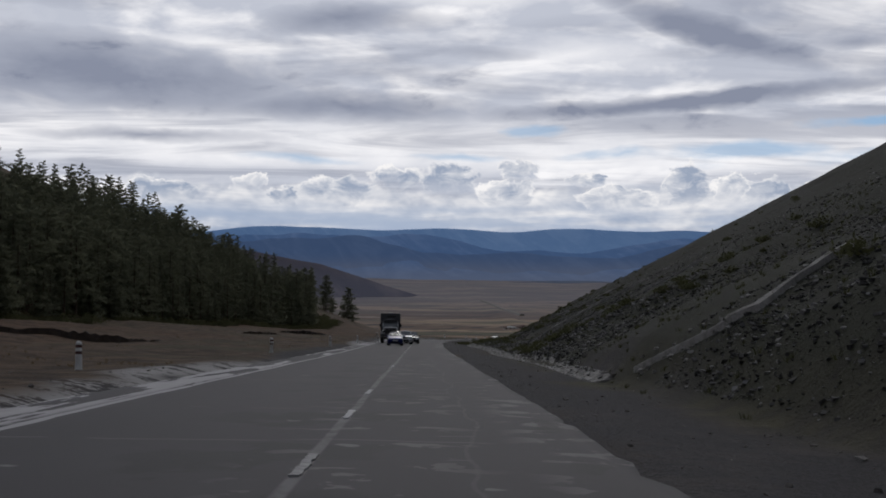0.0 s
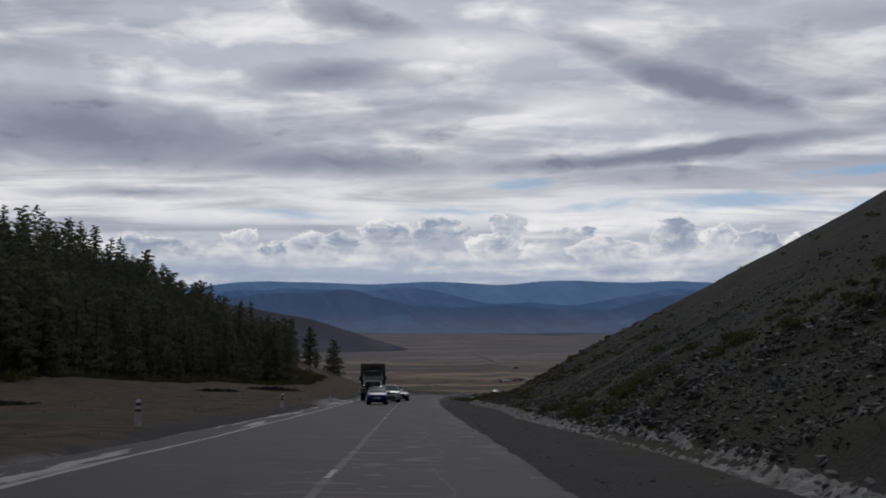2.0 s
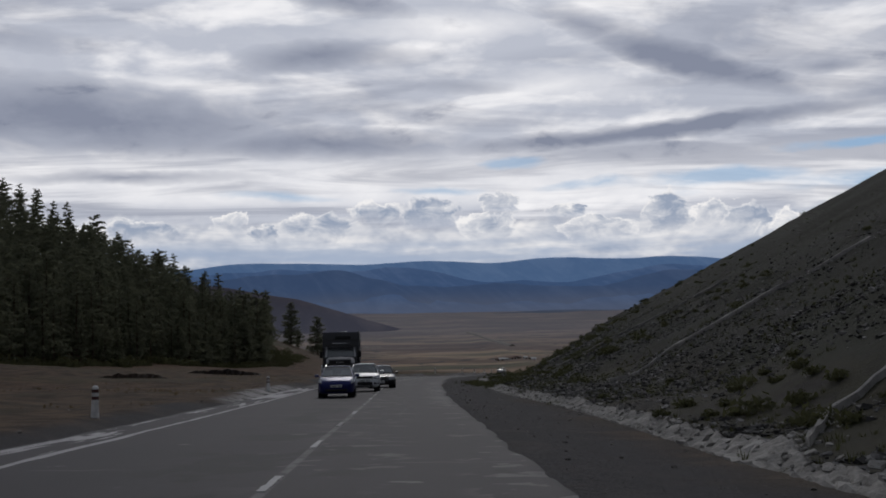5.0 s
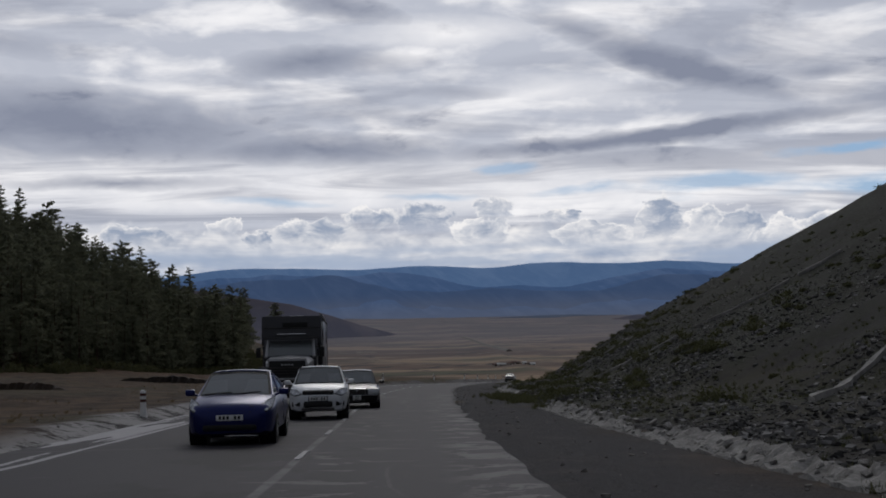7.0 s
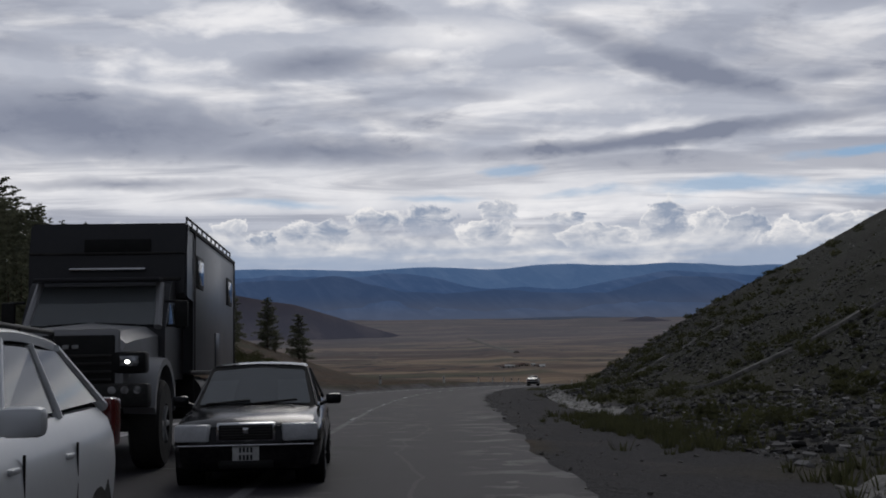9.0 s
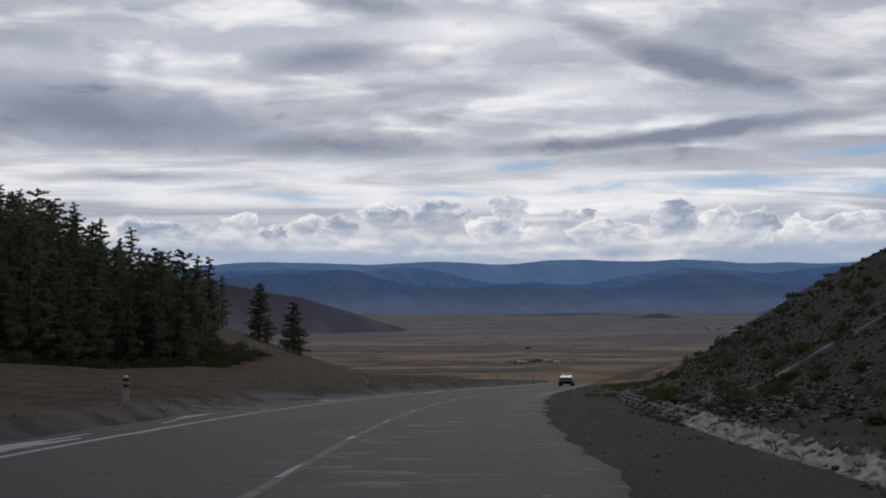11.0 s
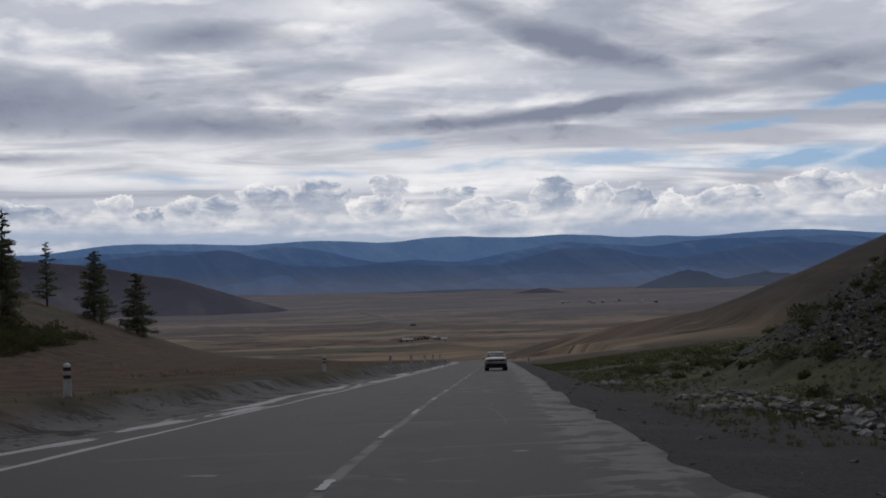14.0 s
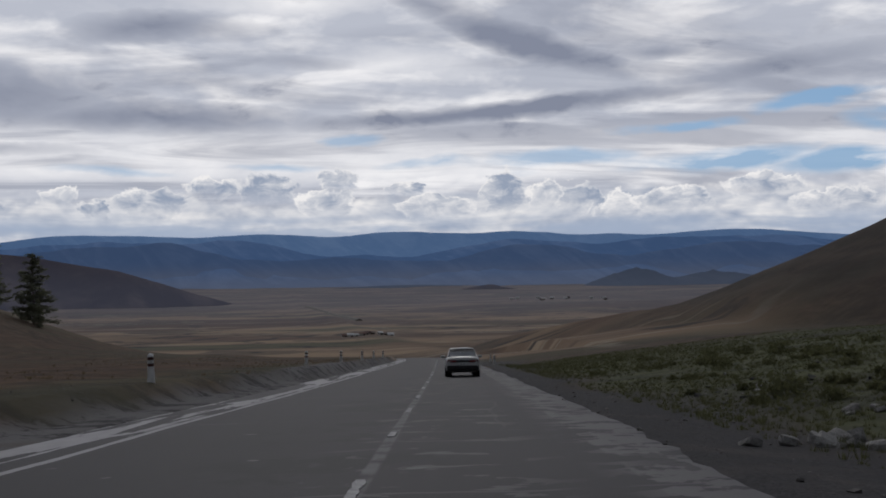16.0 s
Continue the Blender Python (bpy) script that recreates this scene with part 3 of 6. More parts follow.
def ground_height(x, y):
    x, y = np.asarray(x, float), np.asarray(y, float)
    m = middle(np.clip(y, -120, 600))
    l = x - m
    road = level(np.clip(y, -120, 5300))
    near = 1 - step(y, 380, 620)
    base = road + rugged(x, y, 260.0, 3, 5) * step(np.abs(l), 30, 400) * (3.0 + 0 * y) * step(y, 300, 900)
    # left: ditch, flat and slope
    ll = -l
    left = VERGE(np.clip(y, -120, 600)) * step(-unspread(l, y), 6.05 + 1.1 * step(y, 190, 215) * (1 - step(y, 280, 310)), 6.9 + 1.5 * step(y, 190, 215) * (1 - step(y, 280, 310))) + 0.50 * step(ll, 9.5, 26.0) + rugged(x, y, 6.0, 3, 7) * 0.16 * step(ll, 7, 12) * (1 - step(y, 300, 350)) + rugged(x, y, 25.0, 2, 9) * 0.5 * step(ll, 12, 30)
    left = left * near + np.maximum(left_rise(x, y), -1.0) * step(ll, 14, 34)
    # right: shoulder, drain, hillside
    flat = -0.12 * step(l, 3.6, 6.0) + 0.10 * np.maximum(l - 7.6, 0) * (1 - step(l, 30, 60)) + rugged(x, y, 5.0, 3, 13) * 0.10 * step(l, 7.6, 11) * (1 - step(y, 300, 350))
    hill = right_hill(x, y) - road
    side = soft_max(np.minimum(hill, 1.25 * (l - 7.4)), flat, 0.35)
    right_side = np.where(l > 7.2, side, flat)
    h2 = second_hill(x, y) - road
    right_side = np.where(l > 25, np.maximum(right_side, soft_max(h2, right_side, 3.0) - 0.0), right_side)
    right_side = right_side * np.where(l > 60, 1.0, np.maximum(near, step(l, 20, 60)))
    z = base + np.where(l > 0, right_side, left)
    # the bed under the asphalt
    u = unspread(l, y)
    bed = step(u, LEFT_EDGE - 0.1, LEFT_EDGE + 0.5) * (1 - step(u, RIGHT_EDGE - 0.5, RIGHT_EDGE + 0.1)) * (1 - step(y, 560, 600))
    return z - 0.12 * bed


def height_at(x, y):
    return float(ground_height(np.array([x]), np.array([y]))[0])


def mesh_grid(name, xs, ys, z, mat):
    """A sheet from 2D arrays of x, y and z (rows along y)."""
    r, c = z.shape
    me = bpy.data.meshes.new(name)
    i = np.arange(r * c).reshape(r, c)
    faces = np.stack([i[:-1, :-1], i[:-1, 1:], i[1:, 1:], i[1:, :-1]], -1).reshape(-1, 4)
    me.from_pydata(np.stack([xs, ys, z], -1).reshape(-1, 3).tolist(), [], faces.tolist())
    me.materials.append(mat)
    me.shade_smooth()
    return me


def set_float(me, name, values):
    a = me.attributes.new(name, "FLOAT", "POINT")
    a.data.foreach_set("value", np.asarray(values, np.float32).ravel())


def set_color(me, name, r, g, b):
    a = me.attributes.new(name, "FLOAT_COLOR", "POINT")
    a.data.foreach_set("color", np.stack([r, g, b, np.ones_like(r)], -1).astype(np.float32).ravel())


def build_ground():
    lat = np.concatenate([np.arange(0, 14, 0.5), np.arange(14, 64, 1.4), 64 * 1.11 ** np.arange(0, 44)])
    lat = np.concatenate([-lat[:0:-1], lat])
    lat = lat[np.abs(lat) < 5300]
    ys = np.concatenate([np.arange(-110, -10, 6.0), np.arange(-10, 330, 1.0), np.arange(330, 640, 4.0), 640 * 1.045 ** np.arange(0, 48)])
    ys = ys[ys < 5200]
    L, Y = np.meshgrid(lat, ys)
    X = L + middle(np.clip(Y, -120, 600))
    Z = ground_height(X, Y)
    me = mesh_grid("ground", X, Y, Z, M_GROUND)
    n = rugged(X, Y, 7.0, 3, 21) * 0.7
    L = unspread(L, Y)
    n2 = rugged(X, Y, 45.0, 3, 23)
    gravel = step(L + n * 0.8, 2.8, 3.4) * (1 - step(L + n * 2.2 + n2 * 0.8, 5.4, 8.4)) + step(-L + n * 0.5, 5.5, 6.2) * (1 - step(-L + n, 6.4 + 1.0 * step(Y, 190, 215) * (1 - step(Y, 280, 310)), 7.4 + 1.0 * step(Y, 190, 215) * (1 - step(Y, 280, 310))))
    gravel = np.where((L > LEFT_EDGE) & (L < RIGHT_EDGE), 1.0, gravel) * (1 - step(Y, 420, 520))
    hill = right_hill(X, Y) - level(np.clip(Y, -120, 5300))
    scree = np.clip(np.maximum(step(hill, 0.2, 1.6) * step(L, 6.5, 8.5), 0.85 * step(L + n * 0.6, 6.9, 7.8) * (1 - step(L, 20, 30)) * (1 - step(Y, 215, 240))) * (1 - step(Y + n2 * 8, HILL_END - 22, HILL_END + 22) * (1 - 0.9 * step(hill, 0.5, 2.2))), 0, 1)
    green = step(L + n * 1.5, 5.2, 8.0) * np.maximum(step(Y + n2 * 15, 120, 200), 0.75 * (1 - step(Y + n2 * 12, 60, 90))) * (1 - step(Y + n * 10, 322, 352)) * (1 - scree * 0.7) * (1 - step(L, 40, 90))
    green = np.clip(green + 0.4 * step(-L, 7, 9) * (1 - step(-L, 9, 14)) * step(n2, 0.0, 0.6), 0, 1)
    far = np.where(L > -12, step(Y + n2 * 12, 350, 430), step(Y + n2 * 20, 430, 600))
    r2 = np.hypot(X - 252, (Y - 410) * 0.9)
    red = np.clip(step(-L, 8, 15) * (1 - step(-L, 60, 80)) * (1 - step(Y, 420, 560)) * (0.4 + 0.5 * n2) + step(r2, 400, 300) * step(L, 30, 60) * 0.8, 0, 1)
    far = far * (1 - step(L, 30, 60) * (1 - step(r2, 300, 380)))
    lots = np.clip(1 - step(Y, 45, 65) + step(Y, 116, 124) * (1 - step(Y, 146, 158)) + step(Y, 222, 245), 0, 1)
    silt = step(-L + n * 0.5, 5.6, 6.0) * (1 - step(-L + n * 1.2, 6.1 + 0.7 * lots, 6.5 + 1.2 * lots)) * lots * (1 - far) * (1 - 0.7 * step(Y, 190, 220))
    silt = np.maximum(silt, 0.40 * gravel * (L < -5.0) * step(Y, 180, 205))
    set_color(me, "zone", gravel, scree, green)
    set_color(me, "zone_far", far, red, silt)
    ob = new("ground", me)
    tagged(ob, "dry steppe ground with gravel verges and stony slopes", "ground", kind="structure")
    return ob


def build_road():
    lat = np.concatenate([[LEFT_EDGE - 0.12, LEFT_EDGE], np.linspace(LEFT_EDGE + 0.3, RIGHT_EDGE - 0.3, 26), [RIGHT_EDGE, RIGHT_EDGE + 0.1]])
    ys = np.concatenate([np.arange(-60, 340, 0.6), np.arange(340, 590, 3.0)])
    L, Y = np.meshgrid(lat, ys)
    wob = rugged(Y, Y * 0 + 3.3, 1.9, 4, 51) * 0.20 + rugged(Y, Y * 0 + 5.1, 14.0, 2, 55) * 0.05
    wob2 = rugged(Y, Y * 0 + 8.3, 4.0, 4, 53) * 0.22
    L = L + np.where(L < LEFT_EDGE + 0.2, wob2, 0) + np.where(L > RIGHT_EDGE - 0.2, wob, 0)
    X = spread(L, Y) + middle(Y)
    Z = level(Y) + rugged(L, Y, 3.0, 3, 57) * 0.008 - np.abs(L - 0.0) * 0.006
    Z[:, 0] -= 0.12
    Z[:, -1] -= 0.12
    me = mesh_grid("road", X, Y, Z, M_ASPHALT)
    set_float(me, "lat", L)
    set_float(me, "along", Y)
    ob = new("road", me)
    tagged(ob, "worn grey asphalt road with patches and silted edges", "road", kind="structure")
    return ob


ground = build_ground()
road = build_road()


def road_z(x, y):
    return float(level(y)) - abs(x - float(middle(y))) * 0.006


# ---------------------------------------------------------------- far ranges
def far_range(name, profile, distance, depth, mat, label, seed, rough, base=-45.0):
    """A range of mountains: its crest by degrees to the right and height over the eye per metre away."""
    a = np.array(profile)
    az = np.linspace(a[0, 0], a[-1, 0], 420)
    crest = np.interp(az, a[:, 0], a[:, 1])
    ker = np.hanning(9)
    crest = np.convolve(np.pad(crest, 4, mode="edge"), ker / ker.sum(), mode="valid")
    crest = crest + rugged(az, az * 0, 2.2, 4, seed) * rough
    rows = np.linspace(0, 1, 26)
    A, R = np.meshgrid(az, rows)
    C = np.tile(crest, (len(rows), 1))
    front = np.where(R < 0.75, R / 0.75, 1.0)
    dist = distance - depth * (1 - front) + np.where(R > 0.75, (R - 0.75) * 4 * 120, 0)
    top = C * (distance - 110.0)
    spur = 0.9 - 2.2 * np.abs(rugged(A + R * 1.2, R * 2.0, 2.2, 4, seed + 3))
    shape = np.where(R <= 0.75, front ** 1.25, 1.0 - (R - 0.75) * 2.0)
    Z = base + (top - 10 - base) * shape + spur * (top - base) * 0.11 * np.sin(np.pi * front) 
    dist = dist + spur * depth * 0.12 * (1 - front)
    X, Y = 0 + dist * np.sin(np.radians(A)), 110 + dist * np.cos(np.radians(A))
    me = mesh_grid(name, X, Y, Z, mat)
    return tagged(new(name, me), label, "mountains", kind="structure")


BACK = ((-75, 0.028), (-40, 0.030), (-20, 0.030), (-12.3, 0.0329), (-11, 0.0364), (-9.8, 0.0398), (-7.7, 0.0407), (-5.4, 0.0397), (-2.7, 0.0380), (-0.3, 0.0406), (1.6, 0.0394), (3.5, 0.0370), (5.7, 0.0413), (8.2, 0.0406), (10.2, 0.0388), (12, 0.0411), (13.7, 0.0388), (15.1, 0.0354), (16.2, 0.0377), (18.2, 0.0341), (20.4, 0.0378), (22.2, 0.0390), (23.9, 0.0380), (25.9, 0.0339), (28, 0.0308), (40, 0.030), (75, 0.03))
MID = ((-75, 0.020), (-40, 0.024), (-20, 0.025), (-12.5, 0.0275), (-9.7, 0.0336), (-5.7, 0.0346), (-3.1, 0.0321), (-0.5, 0.0362), (0.6, 0.0310), (1.9, 0.0234), (3.3, 0.0205), (5.1, 0.0224), (7, 0.0192), (8.6, 0.0235), (10.3, 0.0315), (11.6, 0.0368), (13, 0.0314), (14.6, 0.0298), (15.6, 0.0254), (17.2, 0.0295), (18.3, 0.0331), (20.3, 0.0327), (22.4, 0.0336), (24.4, 0.0334), (28, 0.0239), (40, 0.024), (75, 0.02))
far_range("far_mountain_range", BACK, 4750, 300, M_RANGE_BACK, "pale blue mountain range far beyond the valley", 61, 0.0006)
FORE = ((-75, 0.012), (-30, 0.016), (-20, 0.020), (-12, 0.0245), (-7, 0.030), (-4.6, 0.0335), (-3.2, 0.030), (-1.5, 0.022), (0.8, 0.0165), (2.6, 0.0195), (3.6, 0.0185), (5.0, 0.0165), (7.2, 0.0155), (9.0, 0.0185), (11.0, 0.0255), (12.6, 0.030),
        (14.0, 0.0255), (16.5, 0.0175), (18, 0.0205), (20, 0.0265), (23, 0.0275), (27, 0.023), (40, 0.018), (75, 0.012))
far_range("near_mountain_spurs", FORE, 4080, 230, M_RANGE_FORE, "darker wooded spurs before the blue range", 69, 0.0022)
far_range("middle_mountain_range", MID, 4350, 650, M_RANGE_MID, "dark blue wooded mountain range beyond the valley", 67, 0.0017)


def far_hill(name, cx, cy, rx, ry, height, base, mat, label, seed):
    """A lone rounded hill out on the plain."""
    u, v = np.meshgrid(np.linspace(-1, 1, 61), np.linspace(-1, 1, 31))
    r = np.hypot(u, v)
    Z = base - 3 + (height + 3) * np.clip(1 - r, 0, 1) ** 1.15 * (1 + 0.25 * rugged(u, v, 0.5, 4, seed)) 
    me = mesh_grid(name, cx + u * rx, cy + v * ry, Z, mat)
    return tagged(new(name, me), label, "hill", kind="structure")


BROWN = ((-40, 0.036), (-24, 0.036), (-17, 0.030), (-12.15, 0.0267), (-10, 0.0224), (-8, 0.0154), (-6.3, 0.0100), (-4.9, 0.0019), (-3.6, -0.0061), (-2.7, -0.0119), (-1.2, -0.0205))
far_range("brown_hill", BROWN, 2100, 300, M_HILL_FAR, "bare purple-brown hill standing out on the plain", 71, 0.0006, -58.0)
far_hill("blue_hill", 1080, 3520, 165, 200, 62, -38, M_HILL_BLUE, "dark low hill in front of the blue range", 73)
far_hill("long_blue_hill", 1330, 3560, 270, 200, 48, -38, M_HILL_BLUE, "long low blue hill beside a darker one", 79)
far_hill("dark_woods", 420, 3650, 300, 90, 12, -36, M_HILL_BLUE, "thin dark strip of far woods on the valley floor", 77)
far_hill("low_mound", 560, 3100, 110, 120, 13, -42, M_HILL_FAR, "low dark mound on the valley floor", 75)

# ---------------------------------------------------------------- mesh tools
def to_mesh(name, bm, mat, smooth=True):
    me = bpy.data.meshes.new(name)
    bmesh.ops.recalc_face_normals(bm, faces=bm.faces)
    bm.to_mesh(me)
    bm.free()
    me.materials.append(mat)
    if smooth:
        me.shade_smooth()
        me.set_sharp_from_angle(angle=radians(32))
    return me

def part(name, bm, mat, parent, label=""):
    """One mesh object under a thing or a part."""
    ob = new(name, to_mesh(name, bm, mat))
    ob.parent = parent
    if label:
        tagged(ob, label)
    return ob

def empty(name, label, category, group="", m=None):
    ob = new(name)
    ob.empty_display_size = 0.3
    tagged(ob, label, category, group)
    if m is not None:
        ob.matrix_world = m
    return ob

def box(bm, c, s, bevel=0.0, turn=None, segments=2):
    """A box of centre c and sizes s, its edges rounded."""
    m = Matrix.Translation(c) @ (turn if turn is not None else Matrix()) @ Matrix.Diagonal((*s, 1))
    g = bmesh.ops.create_cube(bm, size=1.0, matrix=m)
    if bevel:
        es = list({e for v in g["verts"] for e in v.link_edges})
        bmesh.ops.bevel(bm, geom=es, offset=bevel, segments=segments, affect="EDGES", profile=0.5)
    return bm

def rod(bm, a, b, r1, r2=None, seg=10):
    """A round bar from a to b."""
    a, b = Vector(a), Vector(b)
    d = b - a
    m = Matrix.Translation((a + b) / 2) @ d.to_track_quat("Z", "Y").to_matrix().to_4x4()
    bmesh.ops.create_cone(bm, cap_ends=True, segments=seg, radius1=r1, radius2=r1 if r2 is None else r2, depth=d.length, matrix=m)
    return bm

def loft(bm, rings, caps=True, closed=True):
    """A skin over rings of points, each of the same count."""
    rows = [[bm.verts.new(p) for p in r] for r in rings]
    n = len(rows[0])
    for a, b in zip(rows, rows[1:]):
        for i in range(n if closed else n - 1):
            j = (i + 1) % n
            bm.faces.new((a[i], a[j], b[j], b[i]))
    if caps and closed:
        bm.faces.new(rows[0][::-1])
        bm.faces.new(rows[-1])
    return bm

def slab(bm, pts, thick, way):
    """A plate with outline pts, thickened along way."""
    w = Vector(way) * thick
    lo = [bm.verts.new(p) for p in pts]
    hi = [bm.verts.new(Vector(p) + w) for p in pts]
    bm.faces.new(lo[::-1])
    bm.faces.new(hi)
    for i in range(len(pts)):
        j = (i + 1) % len(pts)
        bm.faces.new((lo[i], lo[j], hi[j], hi[i]))
    return bm

def fresh():
    return bmesh.new()

# ---------------------------------------------------------------- vehicle materials
def paint(name, color, flake=0.25, dust=0.12, rough=0.36):
    def build(k, b):
        p = k.local()
        x, y, z = k.split(p)
        n, g = k.noise(p, 2.0, 5.0, 0.6), k.noise(p, 14.0, 4.0, 0.6)
        dirt = (z.ramp(0.75, 0.2) * 0.8 + 0.15) * (n * 0.7 + g * 0.5).ramp(0.42, 0.8) * dust * 4.0
        c = k.mix(dirt.clamp(), color, (0.16, 0.14, 0.12))
        k.link(c, b.inputs["Base Color"])
        k.link((dirt * 0.8 + rough).clamp(), b.inputs["Roughness"])
        b.inputs["Coat Weight"].default_value, b.inputs["Coat Roughness"].default_value = 0.12, 0.15
        b.inputs["Specular IOR Level"].default_value = 0.22
        b.inputs["Metallic"].default_value = flake
    return material(name, color, build=build)

M_BLUE = paint("dark_blue_paint", (0.009, 0.015, 0.098), 0.35, 0.04, 0.28)
M_SILVER = paint("silver_paint", (0.66, 0.675, 0.69), 0.25, 0.05)
M_BLACK = paint("black_paint", (0.006, 0.006, 0.008), 0.0, 0.03, 0.16)
M_WHITE = paint("white_paint", (0.44, 0.435, 0.42), 0.0, 0.10)
M_BOX = paint("matt_dark_grey_paint", (0.038, 0.038, 0.043), 0.0, 0.08)
M_BOXSIDE = paint("grey_panel_paint", (0.150, 0.150, 0.160), 0.0, 0.10)
M_CAB = paint("grey_cab_paint", (0.34, 0.34, 0.35), 0.1, 0.12)
M_PLASTIC = material("black_plastic", build=mottled((0.007, 0.007, 0.007), (0.016, 0.0155, 0.015), 6.0, 0.6, 0.2, 0.003))
M_TYRE = material("tyre_rubber", build=mottled((0.010, 0.010, 0.010), (0.035, 0.032, 0.030), 5.0, 0.85, 0.5, 0.01))
M_RIM = material("wheel_metal", build=mottled((0.22, 0.22, 0.22), (0.42, 0.42, 0.42), 5.0, 0.4, 0.1, 0.002))
M_CHROME = material("chrome", (0.62, 0.62, 0.63), 0.16, 1.0)
M_CABIN = material("dark_cabin", build=mottled((0.010, 0.010, 0.011), (0.028, 0.026, 0.025), 2.0, 0.8, 0.1, 0.01))
M_PLATE = material("number_plate", build=mottled((0.50, 0.50, 0.49), (0.72, 0.72, 0.70), 8.0, 0.5, 0.1, 0.001))
M_INK = material("plate_ink", (0.015, 0.015, 0.016), 0.6)
M_STEEL = material("dark_steel", build=mottled((0.02, 0.02, 0.02), (0.055, 0.05, 0.047), 3.0, 0.6, 0.3, 0.01))

def glass_look(k, b):
    b.inputs["Transmission Weight"].default_value, b.inputs["IOR"].default_value = 0.55, 1.5
    b.inputs["Roughness"].default_value = 0.04

def lens_look(k, b):
    g = k.noise(k.local(), 7.0, 2.0)
    k.link(k.mix(g.ramp(0.35, 0.65), (0.50, 0.51, 0.53), (0.16, 0.165, 0.175)), b.inputs["Base Color"])
    b.inputs["Roughness"].default_value, b.inputs["Metallic"].default_value = 0.12, 0.55
    b.inputs["Coat Weight"].default_value = 1.0

# grey-blue base colour paints in part of the sky's reflection
M_GLASS = material("car_glass", (0.27, 0.29, 0.30), 0.04, build=glass_look, spec=0.8)
M_LENS = material("headlamp_lens", build=lens_look)
M_CLEAR = material("clear_lamp_glass", build=mottled((0.42, 0.43, 0.45), (0.66, 0.67, 0.69), 4.0, 0.16, 0.1, 0.002, 0.6))
M_TAIL = material("tail_lamp_red", (0.13, 0.012, 0.012), 0.2, coat=1.0)

def glow_look(k, b):
    b.inputs["Emission Color"].default_value, b.inputs["Emission Strength"].default_value = (1.0, 0.97, 0.9, 1), 5.0

M_LAMP_ON = material("lit_headlamp", (0.9, 0.9, 0.85), 0.2, build=glow_look)

# ---------------------------------------------------------------- vehicles
def wheel(parent, x, y, radius, width, rim_share=0.62, spokes=7, name="wheel"):
    """A wheel on the x axis at (x, y): tyre, and rim with spokes."""
    out = 1 if x > 0 else -1
    tyre = fresh()
    prof = [(-0.5, rim_share), (-0.5, 0.90), (-0.42, 0.975), (-0.25, 1.0), (0.25, 1.0), (0.42, 0.975), (0.5, 0.90), (0.5, rim_share)]
    rings = []
    for i in range(29):
        a = i / 28 * 2 * math.pi
        rings.append([(x + p * width, y + math.cos(a) * q * radius, radius + math.sin(a) * q * radius) for p, q in prof])
    loft(tyre, rings, caps=False)
    w = part(name, tyre, M_TYRE, parent)
    rim = fresh()
    rod(rim, (x - out * width * 0.1, y, radius), (x + out * width * 0.28, y, radius), radius * rim_share, seg=24)
    rod(rim, (x + out * width * 0.28, y, radius), (x + out * width * 0.42, y, radius), radius * 0.16, seg=12)
    for i in range(spokes):
        a = i / spokes * 2 * math.pi
        c, s = math.cos(a) * radius, math.sin(a) * radius
        rod(rim, (x + out * width * 0.36, y + c * 0.1, radius + s * 0.1), (x + out * width * 0.40, y + c * rim_share * 0.98, radius + s * rim_share * 0.98), radius * 0.085, seg=6)
    part("rim", rim, M_RIM, w)
    return w

def ring_of(y, z0, z1, w, crown=0.03, tuck=0.86):
    """A car body's cross section."""
    h = z1 - z0
    half = [(w * 0.80, z0), (w * 0.95, z0 + h * 0.10), (w * 0.99, z0 + h * 0.35), (w, z0 + h * 0.58), (w * 0.985, z0 + h * 0.78), (w * 0.94, z0 + h * 0.92), (w * tuck, z1), (w * 0.45, z1 + crown)]
    return [(a, y, b) for a, b in half] + [(0, y, z1 + crown * 1.15)] + [(-a, y, b) for a, b in half[::-1]] + [(0, y, z0)]

def plate(parent, y, z, way, width=0.52, height=0.11, bars=6, x=0.0, rows=1):
    """A number plate, its writing as plain bars."""
    bm = fresh()
    box(bm, (x, y, z), (width, 0.012, height), 0.004)
    p = part("number_plate", bm, M_PLATE, parent, "white number plate with dark bars")
    for r in range(rows):
        for i in range(bars):
            if i == bars // 2 and rows == 1:
                continue
            ink = fresh()
            box(ink, (x + (i - (bars - 1) / 2) * width * 0.14, y + way * 0.008, z + (r - (rows - 1) / 2) * height * 0.45), (width * 0.085, 0.004, height * (0.6 if rows == 1 else 0.3)))
            part("plate_bar", ink, M_INK, p)

